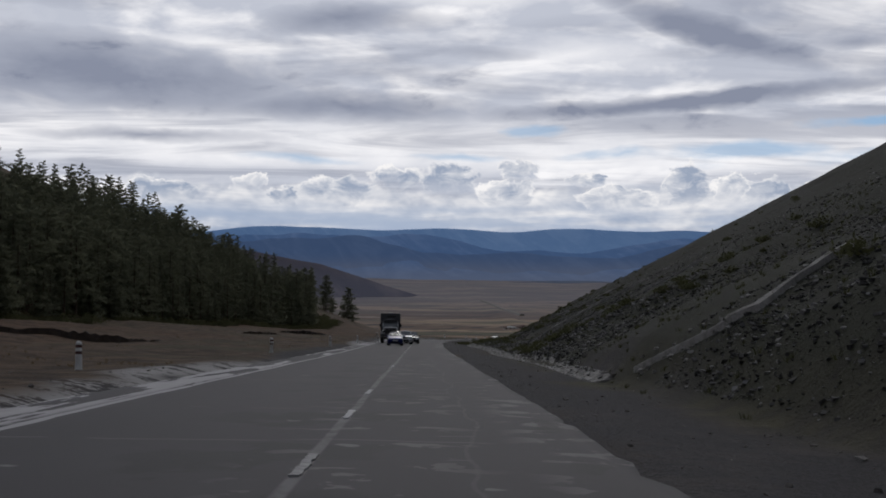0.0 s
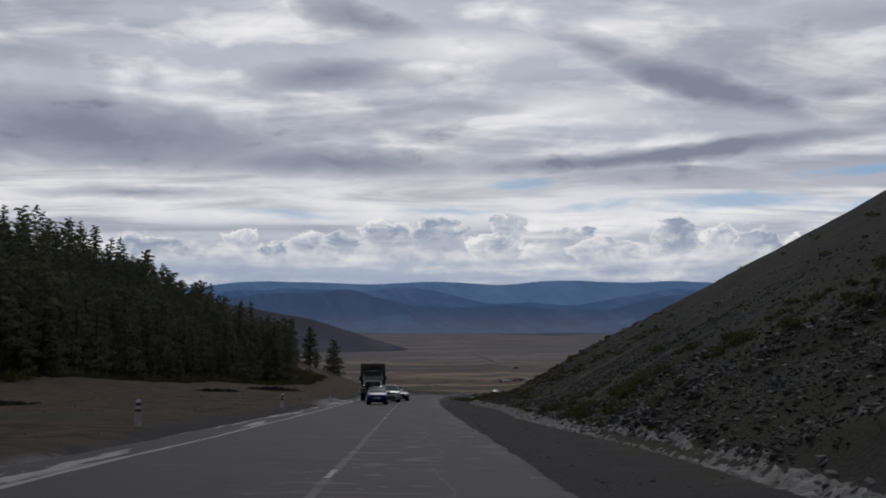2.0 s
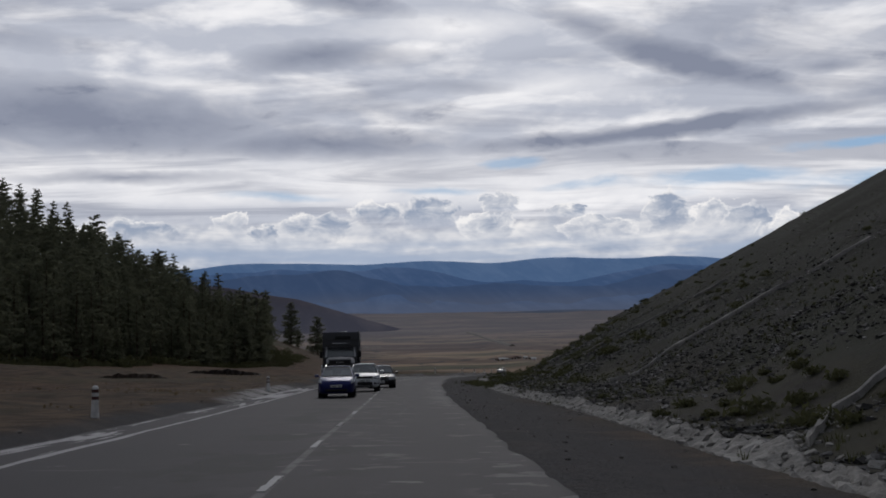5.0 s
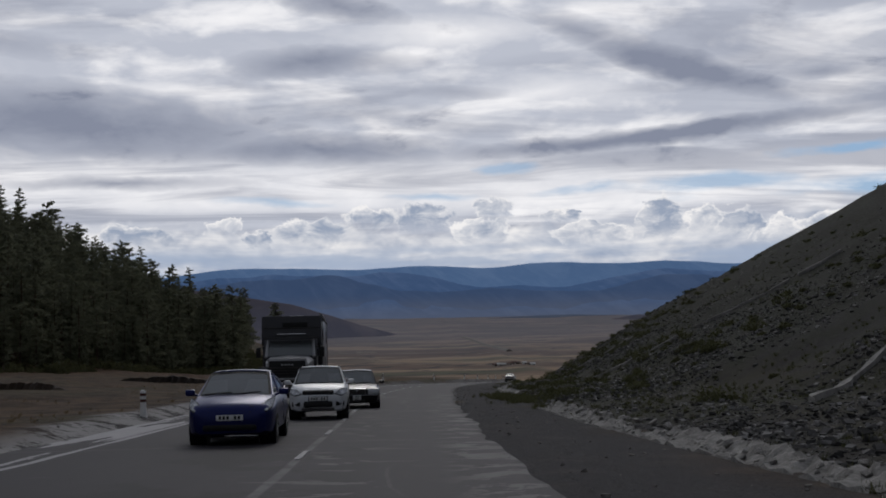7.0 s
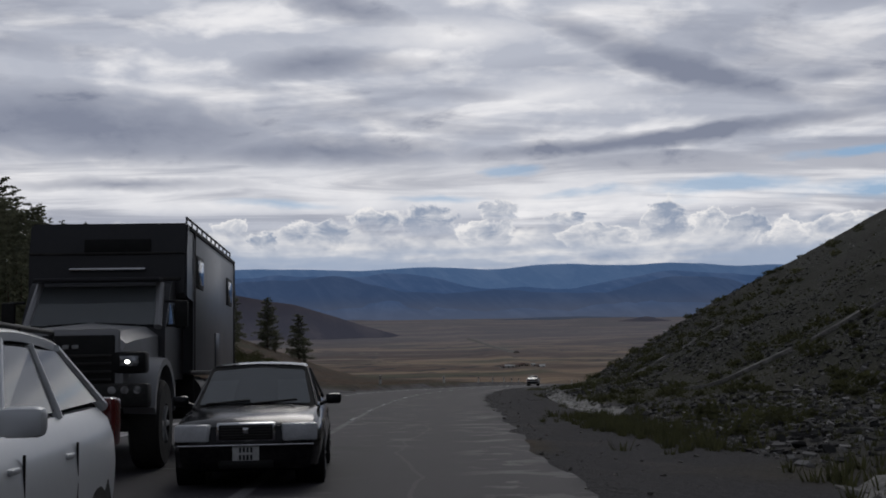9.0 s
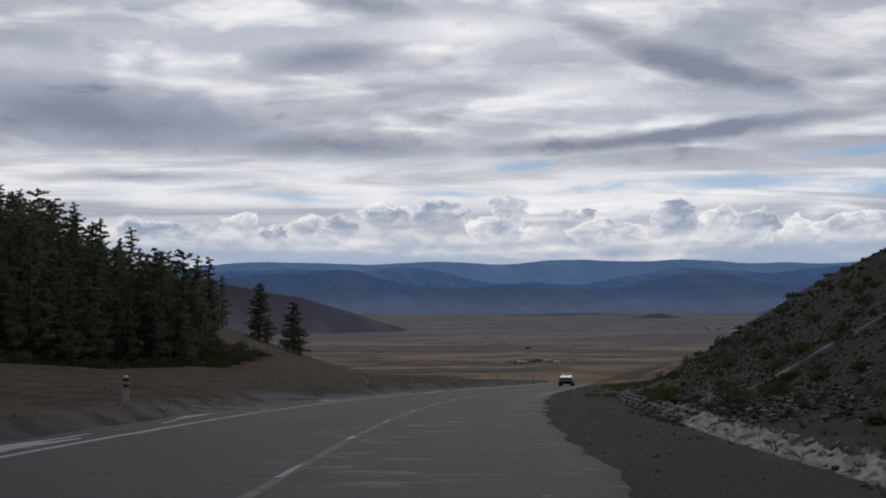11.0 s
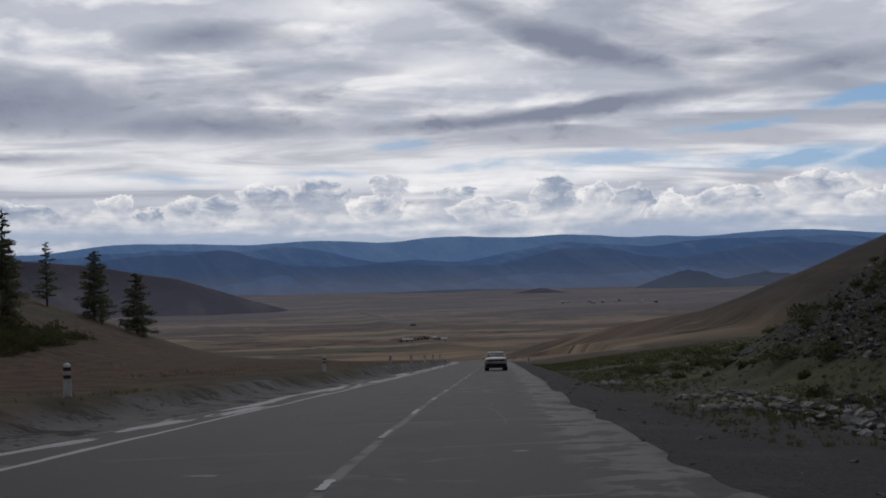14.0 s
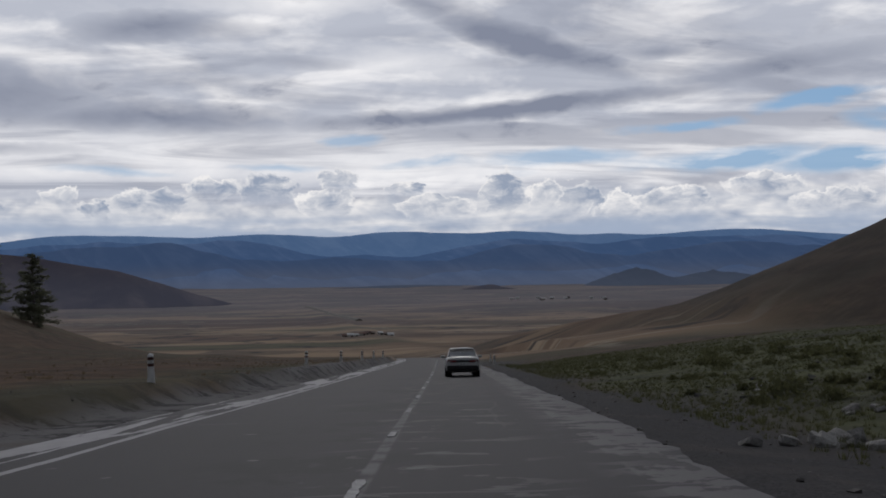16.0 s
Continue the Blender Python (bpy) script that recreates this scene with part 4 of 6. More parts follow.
def car(name, label, body, cabin, mat, width, wheels, group="", side_posts=(0.5,), low=None):
    """A car, nose towards -y, from body stations (y, sill, deck, half width) and cabin corners (y, z)."""
    thing = empty(name, label, "car", group)
    b = fresh()
    loft(b, [ring_of(*s) for s in body])
    bmesh.ops.subdivide_edges(b, edges=[e for e in b.edges if abs(e.verts[0].co.y - e.verts[1].co.y) > 0.2], cuts=1, use_grid_fill=True)
    part("body", b, mat, thing)
    (ya, za), (yb, zb), (yc, zc), (yd, zd) = cabin
    wl, wr = width * 0.86, width * 0.70       # half widths at the belt and the roof
    core = fresh()

    corners = lambda s: [(-wl * s, ya + 0.05, za - 0.12), (wl * s, ya + 0.05, za - 0.12), (wl * s, yd - 0.05, zd - 0.12), (-wl * s, yd - 0.05, zd - 0.12)]
    roofc = lambda s, d: [(-wr * s, yb + 0.06, zb - d), (wr * s, yb + 0.06, zb - d), (wr * s, yc - 0.06, zc - d), (-wr * s, yc - 0.06, zc - d)]
    loft(core, [corners(0.965), roofc(0.965, 0.05)])
    part("cabin", core, M_CABIN, thing, "dark car interior")
    # roof skin
    r = fresh()
    rows = []
    for i in range(9):
        f = i / 8
        y = yb + (yc - yb) * f
        z = zb + (zc - zb) * f + math.sin(f * math.pi) * 0.035
        w = wr * (1.0 - 0.04 * abs(f - 0.4))
        rows.append([(-w, y, z - 0.075), (-w, y, z - 0.03), (-w * 0.93, y, z), (-w * 0.5, y, z + 0.022), (0, y, z + 0.03), (w * 0.5, y, z + 0.022), (w * 0.93, y, z), (w, y, z - 0.03), (w, y, z - 0.075), (0, y, z - 0.06)])
    loft(r, rows)
    part("roof", r, mat, thing)
    # panes
    def pane(nm, pts, way, lab=""):
        g = fresh()
        slab(g, pts, 0.012, way)
        return part(nm, g, M_GLASS, thing, lab)
    for nm, pts, way in (("windscreen_seal", [(-wl + 0.01, ya + 0.03, za - 0.02), (0, ya - 0.04, za - 0.01), (wl - 0.01, ya + 0.03, za - 0.02), (wr - 0.005, yb + 0.01, zb - 0.02), (0, yb - 0.02, zb), (-wr + 0.005, yb + 0.01, zb - 0.02)], (0, -0.6, 0.6)),
                         ("rear_seal", [(-wl + 0.03, yd, zd), (-wr + 0.01, yc, zc - 0.03), (wr - 0.01, yc, zc - 0.03), (wl - 0.03, yd, zd)], (0, 0.6, 0.6))):
        g = fresh()
        slab(g, pts, 0.008, way)
        part(nm, g, M_PLASTIC, thing, "black rubber window seal")
    pane("windscreen", [(-wl + 0.07, ya + 0.025, za + 0.02), (0, ya - 0.045, za + 0.035), (wl - 0.07, ya + 0.025, za + 0.02), (wr - 0.04, yb - 0.005, zb - 0.035), (0, yb - 0.035, zb - 0.015), (-wr + 0.04, yb - 0.005, zb - 0.035)], (0, -0.6, 0.6), "dark sloping windscreen")
    pane("rear_window", [(-wl + 0.08, yd - 0.02, zd + 0.02), (-wr + 0.04, yc, zc - 0.04), (wr - 0.04, yc, zc - 0.04), (wl - 0.08, yd - 0.02, zd + 0.02)], (0, 0.6, 0.6), "dark rear window")
    posts = [0.0, *side_posts, 1.0]
    lo = lambda f, s: (s * (wl - 0.015), ya + 0.16 + (yd - ya - 0.30) * f, za + (zd - za) * f + 0.02)
    hi = lambda f, s: (s * (wr + 0.002), yb + 0.06 + (yc - yb - 0.12) * f, zb + (zc - zb) * f - 0.075)
    for s in (1, -1):
        for f0, f1 in zip(posts, posts[1:]):
            g0, g1 = f0 + 0.02, f1 - 0.02
            pane("side_window", [lo(g0, s), lo(g1, s), hi(g1, s), hi(g0, s)], (s, 0, 0.25))
        for f in posts:
            p = fresh()
            a, c = Vector(lo(f, s)), Vector(hi(f, s))
            rod(p, a - (c - a) * 0.12, c + (c - a) * 0.06, 0.036, 0.030, 8)
            part("pillar", p, mat, thing)
        # door seams and handles
        for f in side_posts:
            q = fresh()
            y = lo(f, s)[1]
            box(q, (s * (width * 0.992), y, (body[len(body) // 2][1] + za) / 2 + 0.05), (0.012, 0.012, (za - body[len(body) // 2][1]) * 0.62))
            part("door_seam", q, M_PLASTIC, thing)
            q = fresh()
            box(q, (s * (width * 0.985), y - 0.16, za - 0.16), (0.035, 0.16, 0.03), 0.01)
            part("door_handle", q, mat, thing)
        # mirror
        q = fresh()
        box(q, (s * (width + 0.09), ya + 0.38, za + 0.07), (0.20, 0.11, 0.135), 0.035)
        rod(q, (s * (width - 0.09), ya + 0.40, za - 0.0), (s * (width + 0.04), ya + 0.39, za + 0.05), 0.025, seg=8)
        part("wing_mirror", q, mat if low is None else low, thing)
    # wheels in dark arches
    yf, yr, rad = wheels
    for y in (yf, yr):
        for s in (1, -1):
            q = fresh()
            rod(q, (s * width * 0.60, y, rad + 0.03), (s * (width * 0.985), y, rad + 0.03), rad + 0.075, seg=24)
            part("wheel_arch", q, M_PLASTIC, thing)
            wheel(thing, s * (width - 0.105), y, rad, 0.205)
    for x in (-0.60, -0.02):
        q = fresh()
        rod(q, (x, ya - 0.05, za + 0.035), (x + 0.54, ya - 0.01, za + 0.075), 0.015, seg=6)
        part("wiper", q, M_PLASTIC, thing)
    return thing

def lamp_pair(thing, name, x, y, z, size, mat, skew=0.35, label="", bevel=0.03):
    for s in (1, -1):
        q = fresh()
        box(q, (s * x, y, z), size, bevel, Matrix.Rotation(s * skew, 4, "Z"))
        part(name, q, mat, thing, label)

def swept_lamps(thing, pts, label, way=(0.35, -0.8, 0.45)):
    """A pair of headlamps: clear lens over a dark bowl, swept round the wings."""
    for s in (1, -1):
        c = sum((Vector(p) for p in pts), Vector()) / len(pts)
        q = fresh()
        slab(q, [Vector((s * (c.x + (p[0] - c.x) * 1.10), c.y + (p[1] - c.y) * 1.10, c.z + (p[2] - c.z) * 1.10)) for p in pts], 0.030, (s * way[0], way[1], way[2]))
        lamp = part("headlamp", q, M_PLASTIC, thing, label)
        q = fresh()
        slab(q, [Vector((s * p[0], p[1], p[2])) for p in pts], 0.045, (s * way[0], way[1], way[2]))
        bmesh.ops.bevel(q, geom=q.edges[:], offset=0.010, segments=2, affect="EDGES")
        part("lens", q, M_LENS, lamp)
        q = fresh()
        a = c + Vector(way) * 0.044
        rod(q, (s * a.x, a.y, a.z), (s * (a.x + way[0] * 0.012), a.y + way[1] * 0.012, a.z + way[2] * 0.012), 0.055, seg=16)
        part("reflector", q, M_CHROME, lamp)

def bars_across(thing, name, y, z, w, h, count, mat, thick=0.03, taper=1.0):
    for i in range(count):
        q = fresh()
        f = (i + 0.5) / count
        box(q, (0, y, z - h / 2 + h * f), (w * (1 - (1 - taper) * (1 - f)), thick, h / count * 0.45), 0.006)
        part(name, q, mat, thing)

def simple(thing, name, c, s, mat, bevel=0.02, label="", turn=None):
    q = fresh()
    box(q, c, s, bevel, turn)
    return part(name, q, mat, thing, label)

def blue_hatchback():
    w = 0.862
    body = [(0.0, 0.36, 0.62, 0.56), (0.05, 0.24, 0.70, 0.70), (0.18, 0.20, 0.77, 0.79), (0.45, 0.19, 0.85, 0.845), (0.9, 0.20, 0.945, w), (1.4, 0.20, 0.98, w), (2.4, 0.20, 0.99, w), (3.4, 0.20, 1.00, w), (4.0, 0.22, 1.02, 0.845), (4.32, 0.28, 1.0, 0.79), (4.45, 0.36, 0.92, 0.70)]
    t = car("hatchback_car", "dark blue hatchback driving towards the viewer beside the truck", body, ((0.95, 0.95), (1.95, 1.44), (3.25, 1.40), (4.25, 1.05)), M_BLUE, w, (0.86, 3.56, 0.315), "cars in the oncoming queue", (0.46,))
    swept_lamps(t, [(0.47, 0.06, 0.66), (0.70, 0.10, 0.645), (0.79, 0.26, 0.72), (0.815, 0.66, 0.905), (0.68, 0.38, 0.845)], "clear wedge-shaped headlamp", (0.45, -0.6, 0.6))
    simple(t, "lower_intake", (0, 0.035, 0.36), (1.05, 0.10, 0.12), M_PLASTIC, 0.04)
    simple(t, "grille", (0, 0.045, 0.645), (0.84, 0.07, 0.045), M_PLASTIC, 0.018, "narrow dark grille slit")
    simple(t, "badge", (0, 0.055, 0.685), (0.13, 0.04, 0.075), M_CHROME, 0.02, "small chrome oval badge", Matrix.Rotation(-0.6, 4, "X"))
    simple(t, "bonnet_lip", (0, 0.12, 0.745), (0.9, 0.05, 0.02), M_PLASTIC, 0.008)
    lamp_pair(t, "fog_lamp", 0.62, 0.09, 0.39, (0.15, 0.08, 0.09), M_LENS, 0.4)
    plate(t, -0.012, 0.545, -1)
    lamp_pair(t, "tail_lamp", 0.70, 4.36, 0.95, (0.16, 0.14, 0.30), M_TAIL, -0.3)
    return t

def silver_crossover():
    w = 0.877
    body = [(0.0, 0.40, 0.66, 0.58), (0.05, 0.28, 0.78, 0.72), (0.17, 0.25, 0.86, 0.81), (0.45, 0.25, 0.96, 0.86), (0.95, 0.26, 1.03, w), (1.5, 0.26, 1.05, w), (2.4, 0.26, 1.07, w), (3.3, 0.26, 1.09, w), (3.8, 0.28, 1.10, 0.86), (4.05, 0.32, 1.05, 0.81), (4.14, 0.42, 0.95, 0.72)]
    t = car("crossover_car", "silver compact crossover with roof rails, driving towards the viewer", body, ((0.98, 1.03), (1.72, 1.54), (3.35, 1.52), (3.98, 1.12)), M_SILVER, w, (0.80, 3.30, 0.335), "cars in the oncoming queue", (0.22, 0.60))
    for s in (1, -1):
        q = fresh()
        rod(q, (s * 0.575, 1.95, 1.575), (s * 0.575, 3.3, 1.565), 0.016, seg=8)
        for y in (1.95, 2.6, 3.3):
            rod(q, (s * 0.575, y, 1.52), (s * 0.575, y, 1.57), 0.018, seg=8)
        part("roof_rail", q, M_STEEL, t, "dark roof rail")
    swept_lamps(t, [(0.47, 0.045, 0.745), (0.68, 0.05, 0.70), (0.79, 0.17, 0.755), (0.815, 0.40, 0.90), (0.62, 0.17, 0.875)], "large clear swept headlamp", (0.40, -0.75, 0.4))
    simple(t, "grille", (0, 0.055, 0.790), (0.92, 0.10, 0.150), M_PLASTIC, 0.045, "black grille")
    simple(t, "grille_bar", (0, 0.020, 0.790), (0.74, 0.02, 0.016), M_CHROME, 0.006)
    simple(t, "bumper_bar", (0, 0.02, 0.685), (0.84, 0.06, 0.035), M_SILVER, 0.012)
    simple(t, "badge", (0, 0.025, 0.805), (0.12, 0.02, 0.12), M_CHROME, 0.03, "chrome badge", Matrix.Rotation(0.785, 4, "Y"))
    simple(t, "lower_intake", (0, 0.03, 0.46), (0.86, 0.12, 0.19), M_PLASTIC, 0.05)
    simple(t, "skid_plate", (0, 0.045, 0.315), (0.95, 0.14, 0.07), M_STEEL, 0.02)
    lamp_pair(t, "fog_lamp", 0.63, 0.075, 0.47, (0.27, 0.10, 0.14), M_PLASTIC, 0.4, "black fog lamp recess")
    lamp_pair(t, "fog_lamp", 0.66, 0.045, 0.47, (0.08, 0.04, 0.07), M_LENS, 0.4)
    simple(t, "plate_frame", (0, -0.004, 0.615), (0.57, 0.02, 0.145), M_PLASTIC, 0.006)
    plate(t, -0.018, 0.615, -1)
    lamp_pair(t, "tail_lamp", 0.76, 4.02, 1.0, (0.14, 0.14, 0.32), M_TAIL, -0.3)
    return t

def black_saloon():
    w = 0.882
    body = [(0.0, 0.30, 0.60, 0.66), (0.05, 0.22, 0.68, 0.76), (0.18, 0.19, 0.74, 0.83), (0.5, 0.19, 0.81, 0.865), (1.1, 0.20, 0.88, w), (1.5, 0.20, 0.91, w), (2.4, 0.20, 0.93, w), (3.4, 0.20, 0.95, w), (4.1, 0.22, 0.97, 0.865), (4.6, 0.26, 0.95, 0.83), (4.82, 0.34, 0.88, 0.74)]
    t = car("saloon_car", "black saloon car with a chrome grille, facing the viewer", body, ((1.28, 0.90), (2.05, 1.405), (3.25, 1.405), (4.05, 0.98)), M_BLACK, w, (0.92, 3.70, 0.325), "cars in the oncoming queue", (0.45,))
    lamp_pair(t, "headlamp", 0.605, 0.055, 0.635, (0.40, 0.16, 0.20), M_CLEAR, 0.22, "large square clear headlamp", 0.03)
    simple(t, "grille_frame", (0, 0.035, 0.64), (0.68, 0.10, 0.22), M_CHROME, 0.03, "chrome grille frame")
    simple(t, "grille", (0, 0.022, 0.64), (0.62, 0.10, 0.175), M_PLASTIC, 0.02, "dark grille")
    bars_across(t, "grille_slat", -0.026, 0.64, 0.58, 0.15, 5, M_STEEL, 0.016, 0.95)
    simple(t, "badge", (0, -0.04, 0.66), (0.07, 0.015, 0.07), M_CHROME, 0.01)
    simple(t, "bumper_trim", (0, 0.01, 0.495), (1.55, 0.10, 0.022), M_CHROME, 0.008, "thin chrome bumper trim")
    simple(t, "lower_intake", (0, 0.03, 0.28), (0.62, 0.12, 0.09), M_PLASTIC)
    lamp_pair(t, "fog_lamp", 0.60, 0.06, 0.33, (0.20, 0.06, 0.08), M_LENS, 0.2)
    plate(t, -0.012, 0.40, -1, 0.30, 0.19, 4, rows=2)
    lamp_pair(t, "tail_lamp", 0.70, 4.74, 0.82, (0.26, 0.12, 0.16), M_TAIL, -0.2)
    return t

def white_saloon():
    w = 0.85
    body = [(0.0, 0.32, 0.58, 0.62), (0.06, 0.24, 0.66, 0.72), (0.25, 0.20, 0.74, 0.80), (0.7, 0.20, 0.84, 0.835), (1.2, 0.20, 0.90, w), (2.4, 0.20, 0.92, w), (3.4, 0.20, 0.94, w), (3.9, 0.22, 0.96, 0.835), (4.3, 0.26, 0.95, 0.80), (4.44, 0.30, 0.90, 0.77), (4.5, 0.36, 0.80, 0.72)]
    t = car("saloon_car", "white saloon car driving ahead in the same lane, seen from behind", body, ((1.15, 0.90), (1.95, 1.36), (3.05, 1.36), (3.80, 0.97)), M_WHITE, w, (0.86, 3.46, 0.31), "", (0.48,))
    lamp_pair(t, "tail_lamp", 0.53, 4.465, 0.76, (0.44, 0.10, 0.15), M_TAIL, -0.14, "wide dark red tail lamp")
    simple(t, "bumper", (0, 4.46, 0.42), (1.52, 0.16, 0.26), M_PLASTIC, 0.05, "dark lower rear bumper")
    simple(t, "boot_trim", (0, 4.485, 0.76), (0.64, 0.07, 0.11), M_PLASTIC, 0.02)
    plate(t, 4.55, 0.63, 1, 0.34, 0.12, 5)
    lamp_pair(t, "headlamp", 0.58, 0.12, 0.64, (0.34, 0.16, 0.14), M_LENS, 0.25)
    q = fresh()
    rod(q, (0.4, 4.45, 0.27), (0.4, 4.56, 0.265), 0.03, seg=10)
    part("exhaust_pipe", q, M_STEEL, t)
    return t

def expedition_truck():
    t = empty("expedition_truck", "dark grey bonneted expedition truck with a tall living box", "truck")
    # living box: front face at y = 0, 6.3 m long, with a sloped nose over the cab
    q = fresh()
    prof = [(0.0, 2.55), (0.0, 3.30), (0.12, 3.78), (6.3, 3.78), (6.3, 1.32), (0.75, 1.32), (0.75, 2.55)]
    rings = [[(x, y, z) for y, z in prof] for x in (-1.25, 1.25)]
    loft(q, rings)
    bmesh.ops.bevel(q, geom=q.edges[:], offset=0.03, segments=2, affect="EDGES")
    body = part("living_box", q, M_BOX, t, "matt dark grey living box")
    for s in (1, -1):
        simple(body, "side_panel", (s * 1.254, 3.4, 2.50), (0.014, 5.5, 2.22), M_BOXSIDE, 0.004, "grey side panel")
        for y, z, sy, sz in ((1.3, 3.05, 0.75, 0.55), (5.35, 3.0, 0.75, 0.55)):
            f = simple(body, "window", (s * 1.266, y, z), (0.03, sy, sz), M_PLASTIC, 0.01)
            simple(f, "pane", (s * 1.284, y, z), (0.012, sy - 0.14, sz - 0.14), M_GLASS, 0.004)
        simple(body, "hatch", (s * 1.266, 3.6, 1.75), (0.02, 0.7, 0.7), M_BOX, 0.01)
        for z in (1.36, 3.70):
            simple(body, "edge_rail", (s * 1.262, 3.3, z), (0.03, 6.0, 0.07), M_STEEL, 0.01)
        for y in (0.78, 6.26):
            simple(body, "corner_post", (s * 1.262, y, 2.52), (0.03, 0.08, 2.40), M_STEEL, 0.01)
    r = fresh()
    rod(r, (1.18, 0.4, 3.90), (1.18, 6.2, 3.90), 0.020, seg=8)
    for i in range(11):
        y = 0.4 + 5.8 * i / 10
        rod(r, (1.18, y, 3.77), (1.18, y, 3.90), 0.016, seg=6)
    part("roof_rail", r, M_RIM, body, "pale tubular roof rail")
    simple(body, "roof_hatch", (0.1, 2.2, 3.83), (0.62, 0.62, 0.11), M_CAB, 0.03, "pale roof hatch")
    for z in (3.28, 2.62):
        simple(body, "front_rib", (0, -0.012, z), (2.46, 0.03, 0.035), M_STEEL, 0.008)
    simple(body, "front_window", (0.15, -0.004, 3.38), (1.05, 0.02, 0.26), M_PLASTIC, 0.01)
    simple(body, "light_bar", (0, -0.03, 3.02), (1.20, 0.07, 0.05), M_CHROME, 0.015, "thin pale light bar")
    simple(body, "front_trim", (0, -0.004, 2.86), (2.30, 0.03, 0.06), M_STEEL, 0.01)
    # frame and tanks
    for s in (1, -1):
        simple(t, "chassis_rail", (s * 0.42, 2.1, 1.05), (0.10, 9.0, 0.28), M_STEEL, 0.01)
    for x, y in ((1.0, 1.75), (-1.0, 1.75)):
        q = fresh()
        rod(q, (x, y - 0.55, 0.98), (x, y + 0.55, 0.98), 0.33, seg=20)
        part("fuel_tank", q, M_STEEL, t)
    # cab
    q = fresh()
    cabr = [(-0.95, 1.25), (-0.95, 2.05), (-0.45, 2.72), (-0.30, 2.80), (0.72, 2.82), (0.72, 1.25)]
    loft(q, [[(x * s, y, z) for y, z in cabr] for x, s in ((-1.08, 1.0), (-1.02, 1.0), (1.02, 1.0), (1.08, 1.0))])
    cab = part("cab", q, M_BOX, t, "dark truck cab")
    q = fresh()
    slab(q, [(-0.92, -0.965, 2.08), (0.92, -0.965, 2.08), (0.86, -0.50, 2.70), (-0.86, -0.50, 2.70)], 0.02, (0, -0.78, 0.6))
    part("windscreen", q, M_GLASS, cab, "wide sloping windscreen")
    for s in (1, -1):
        q = fresh()
        rod(q, (s * 0.98, -1.0, 2.05), (s * 0.92, -0.48, 2.74), 0.062, seg=8)
        part("windscreen_pillar", q, M_CAB, cab)
        q = fresh()
        slab(q, [(s * 1.085, -0.75, 2.10), (s * 1.085, 0.45, 2.10), (s * 1.05, 0.45, 2.66), (s * 1.05, -0.38, 2.66)], 0.015, (s, 0, 0))
        part("side_window", q, M_GLASS, cab)
        q = fresh()
        box(q, (s * 1.30, -0.80, 2.25), (0.20, 0.10, 0.42), 0.03)
        rod(q, (s * 1.05, -0.80, 2.45), (s * 1.28, -0.80, 2.45), 0.02, seg=6)
        rod(q, (s * 1.05, -0.80, 2.08), (s * 1.28, -0.80, 2.08), 0.02, seg=6)
        part("wing_mirror", q, M_PLASTIC, cab)
        simple(cab, "step", (s * 1.05, -0.25, 0.92), (0.30, 0.65, 0.06), M_STEEL, 0.01)
        rod_ = fresh()
        box(rod_, (s * 0.35, -1.02, 2.10), (0.62, 0.03, 0.03), 0.008, Matrix.Rotation(s * 0.05, 4, "Y"))
        part("wiper", rod_, M_PLASTIC, cab)
    # bonnet, fenders, grille, bumper
    q = fresh()
    loft(q, [[(-0.98 * a, y, 1.20), (-0.98 * a, y, z - 0.16), (-0.80 * a, y, z - 0.02), (0, y, z + 0.05), (0.80 * a, y, z - 0.02), (0.98 * a, y, z - 0.16), (0.98 * a, y, 1.20)]
             for y, z, a in ((-0.90, 2.08, 1.0), (-1.5, 2.04, 0.96), (-2.2, 1.98, 0.90), (-2.62, 1.92, 0.86), (-2.70, 1.82, 0.84))])
    bonnet = part("bonnet", q, M_CAB, cab, "grey bonnet with a raised middle")
    simple(cab, "roof_visor", (0, -0.62, 2.80), (1.92, 0.36, 0.05), M_BOX, 0.015)
    simple(t, "grille_frame", (0, -2.68, 1.55), (1.56, 0.08, 0.82), M_CAB, 0.05, "grey grille surround")
    simple(t, "grille", (0, -2.70, 1.53), (1.44, 0.10, 0.70), M_PLASTIC, 0.03, "black grille panel")
    for i in range(4):
        simple(t, "grille_bar", (0, -2.76, 1.27 + 0.11 * i), (1.36, 0.03, 0.035), M_STEEL, 0.008)
    for i in range(4):
        simple(t, "maker_mark", (-0.195 + 0.13 * i, -2.765, 1.72), (0.085, 0.02, 0.055), M_RIM, 0.006, "plain pale block on the grille")
    for s in (1, -1):
        q = fresh()
        rows = []
        for i in range(9):
            a = math.pi * (0.02 + 0.96 * i / 8)
            yy, zz = -1.75 - math.cos(a) * 0.86, 0.86 + math.sin(a) * 0.74
            rows.append([(s * 0.80, yy, zz), (s * 1.24, yy, zz - 0.03), (s * 1.24, yy - math.cos(a) * -0.09, zz - 0.12), (s * 0.80, yy - math.cos(a) * -0.09, zz - 0.10)])
        loft(q, rows)
        part("fender", q, M_CAB, cab, "grey arched fender")
        simple(t, "headlamp_housing", (s * 0.90, -2.60, 1.50), (0.48, 0.28, 0.30), M_PLASTIC, 0.05)
        lamp = simple(t, "headlamp", (s * 0.92, -2.75, 1.52), (0.26, 0.05, 0.15), M_LENS, 0.02)
        simple(lamp, "bulb", (s * 0.90, -2.785, 1.51), (0.06, 0.03, 0.045), M_LAMP_ON, 0.02, "lit headlamp bulb")
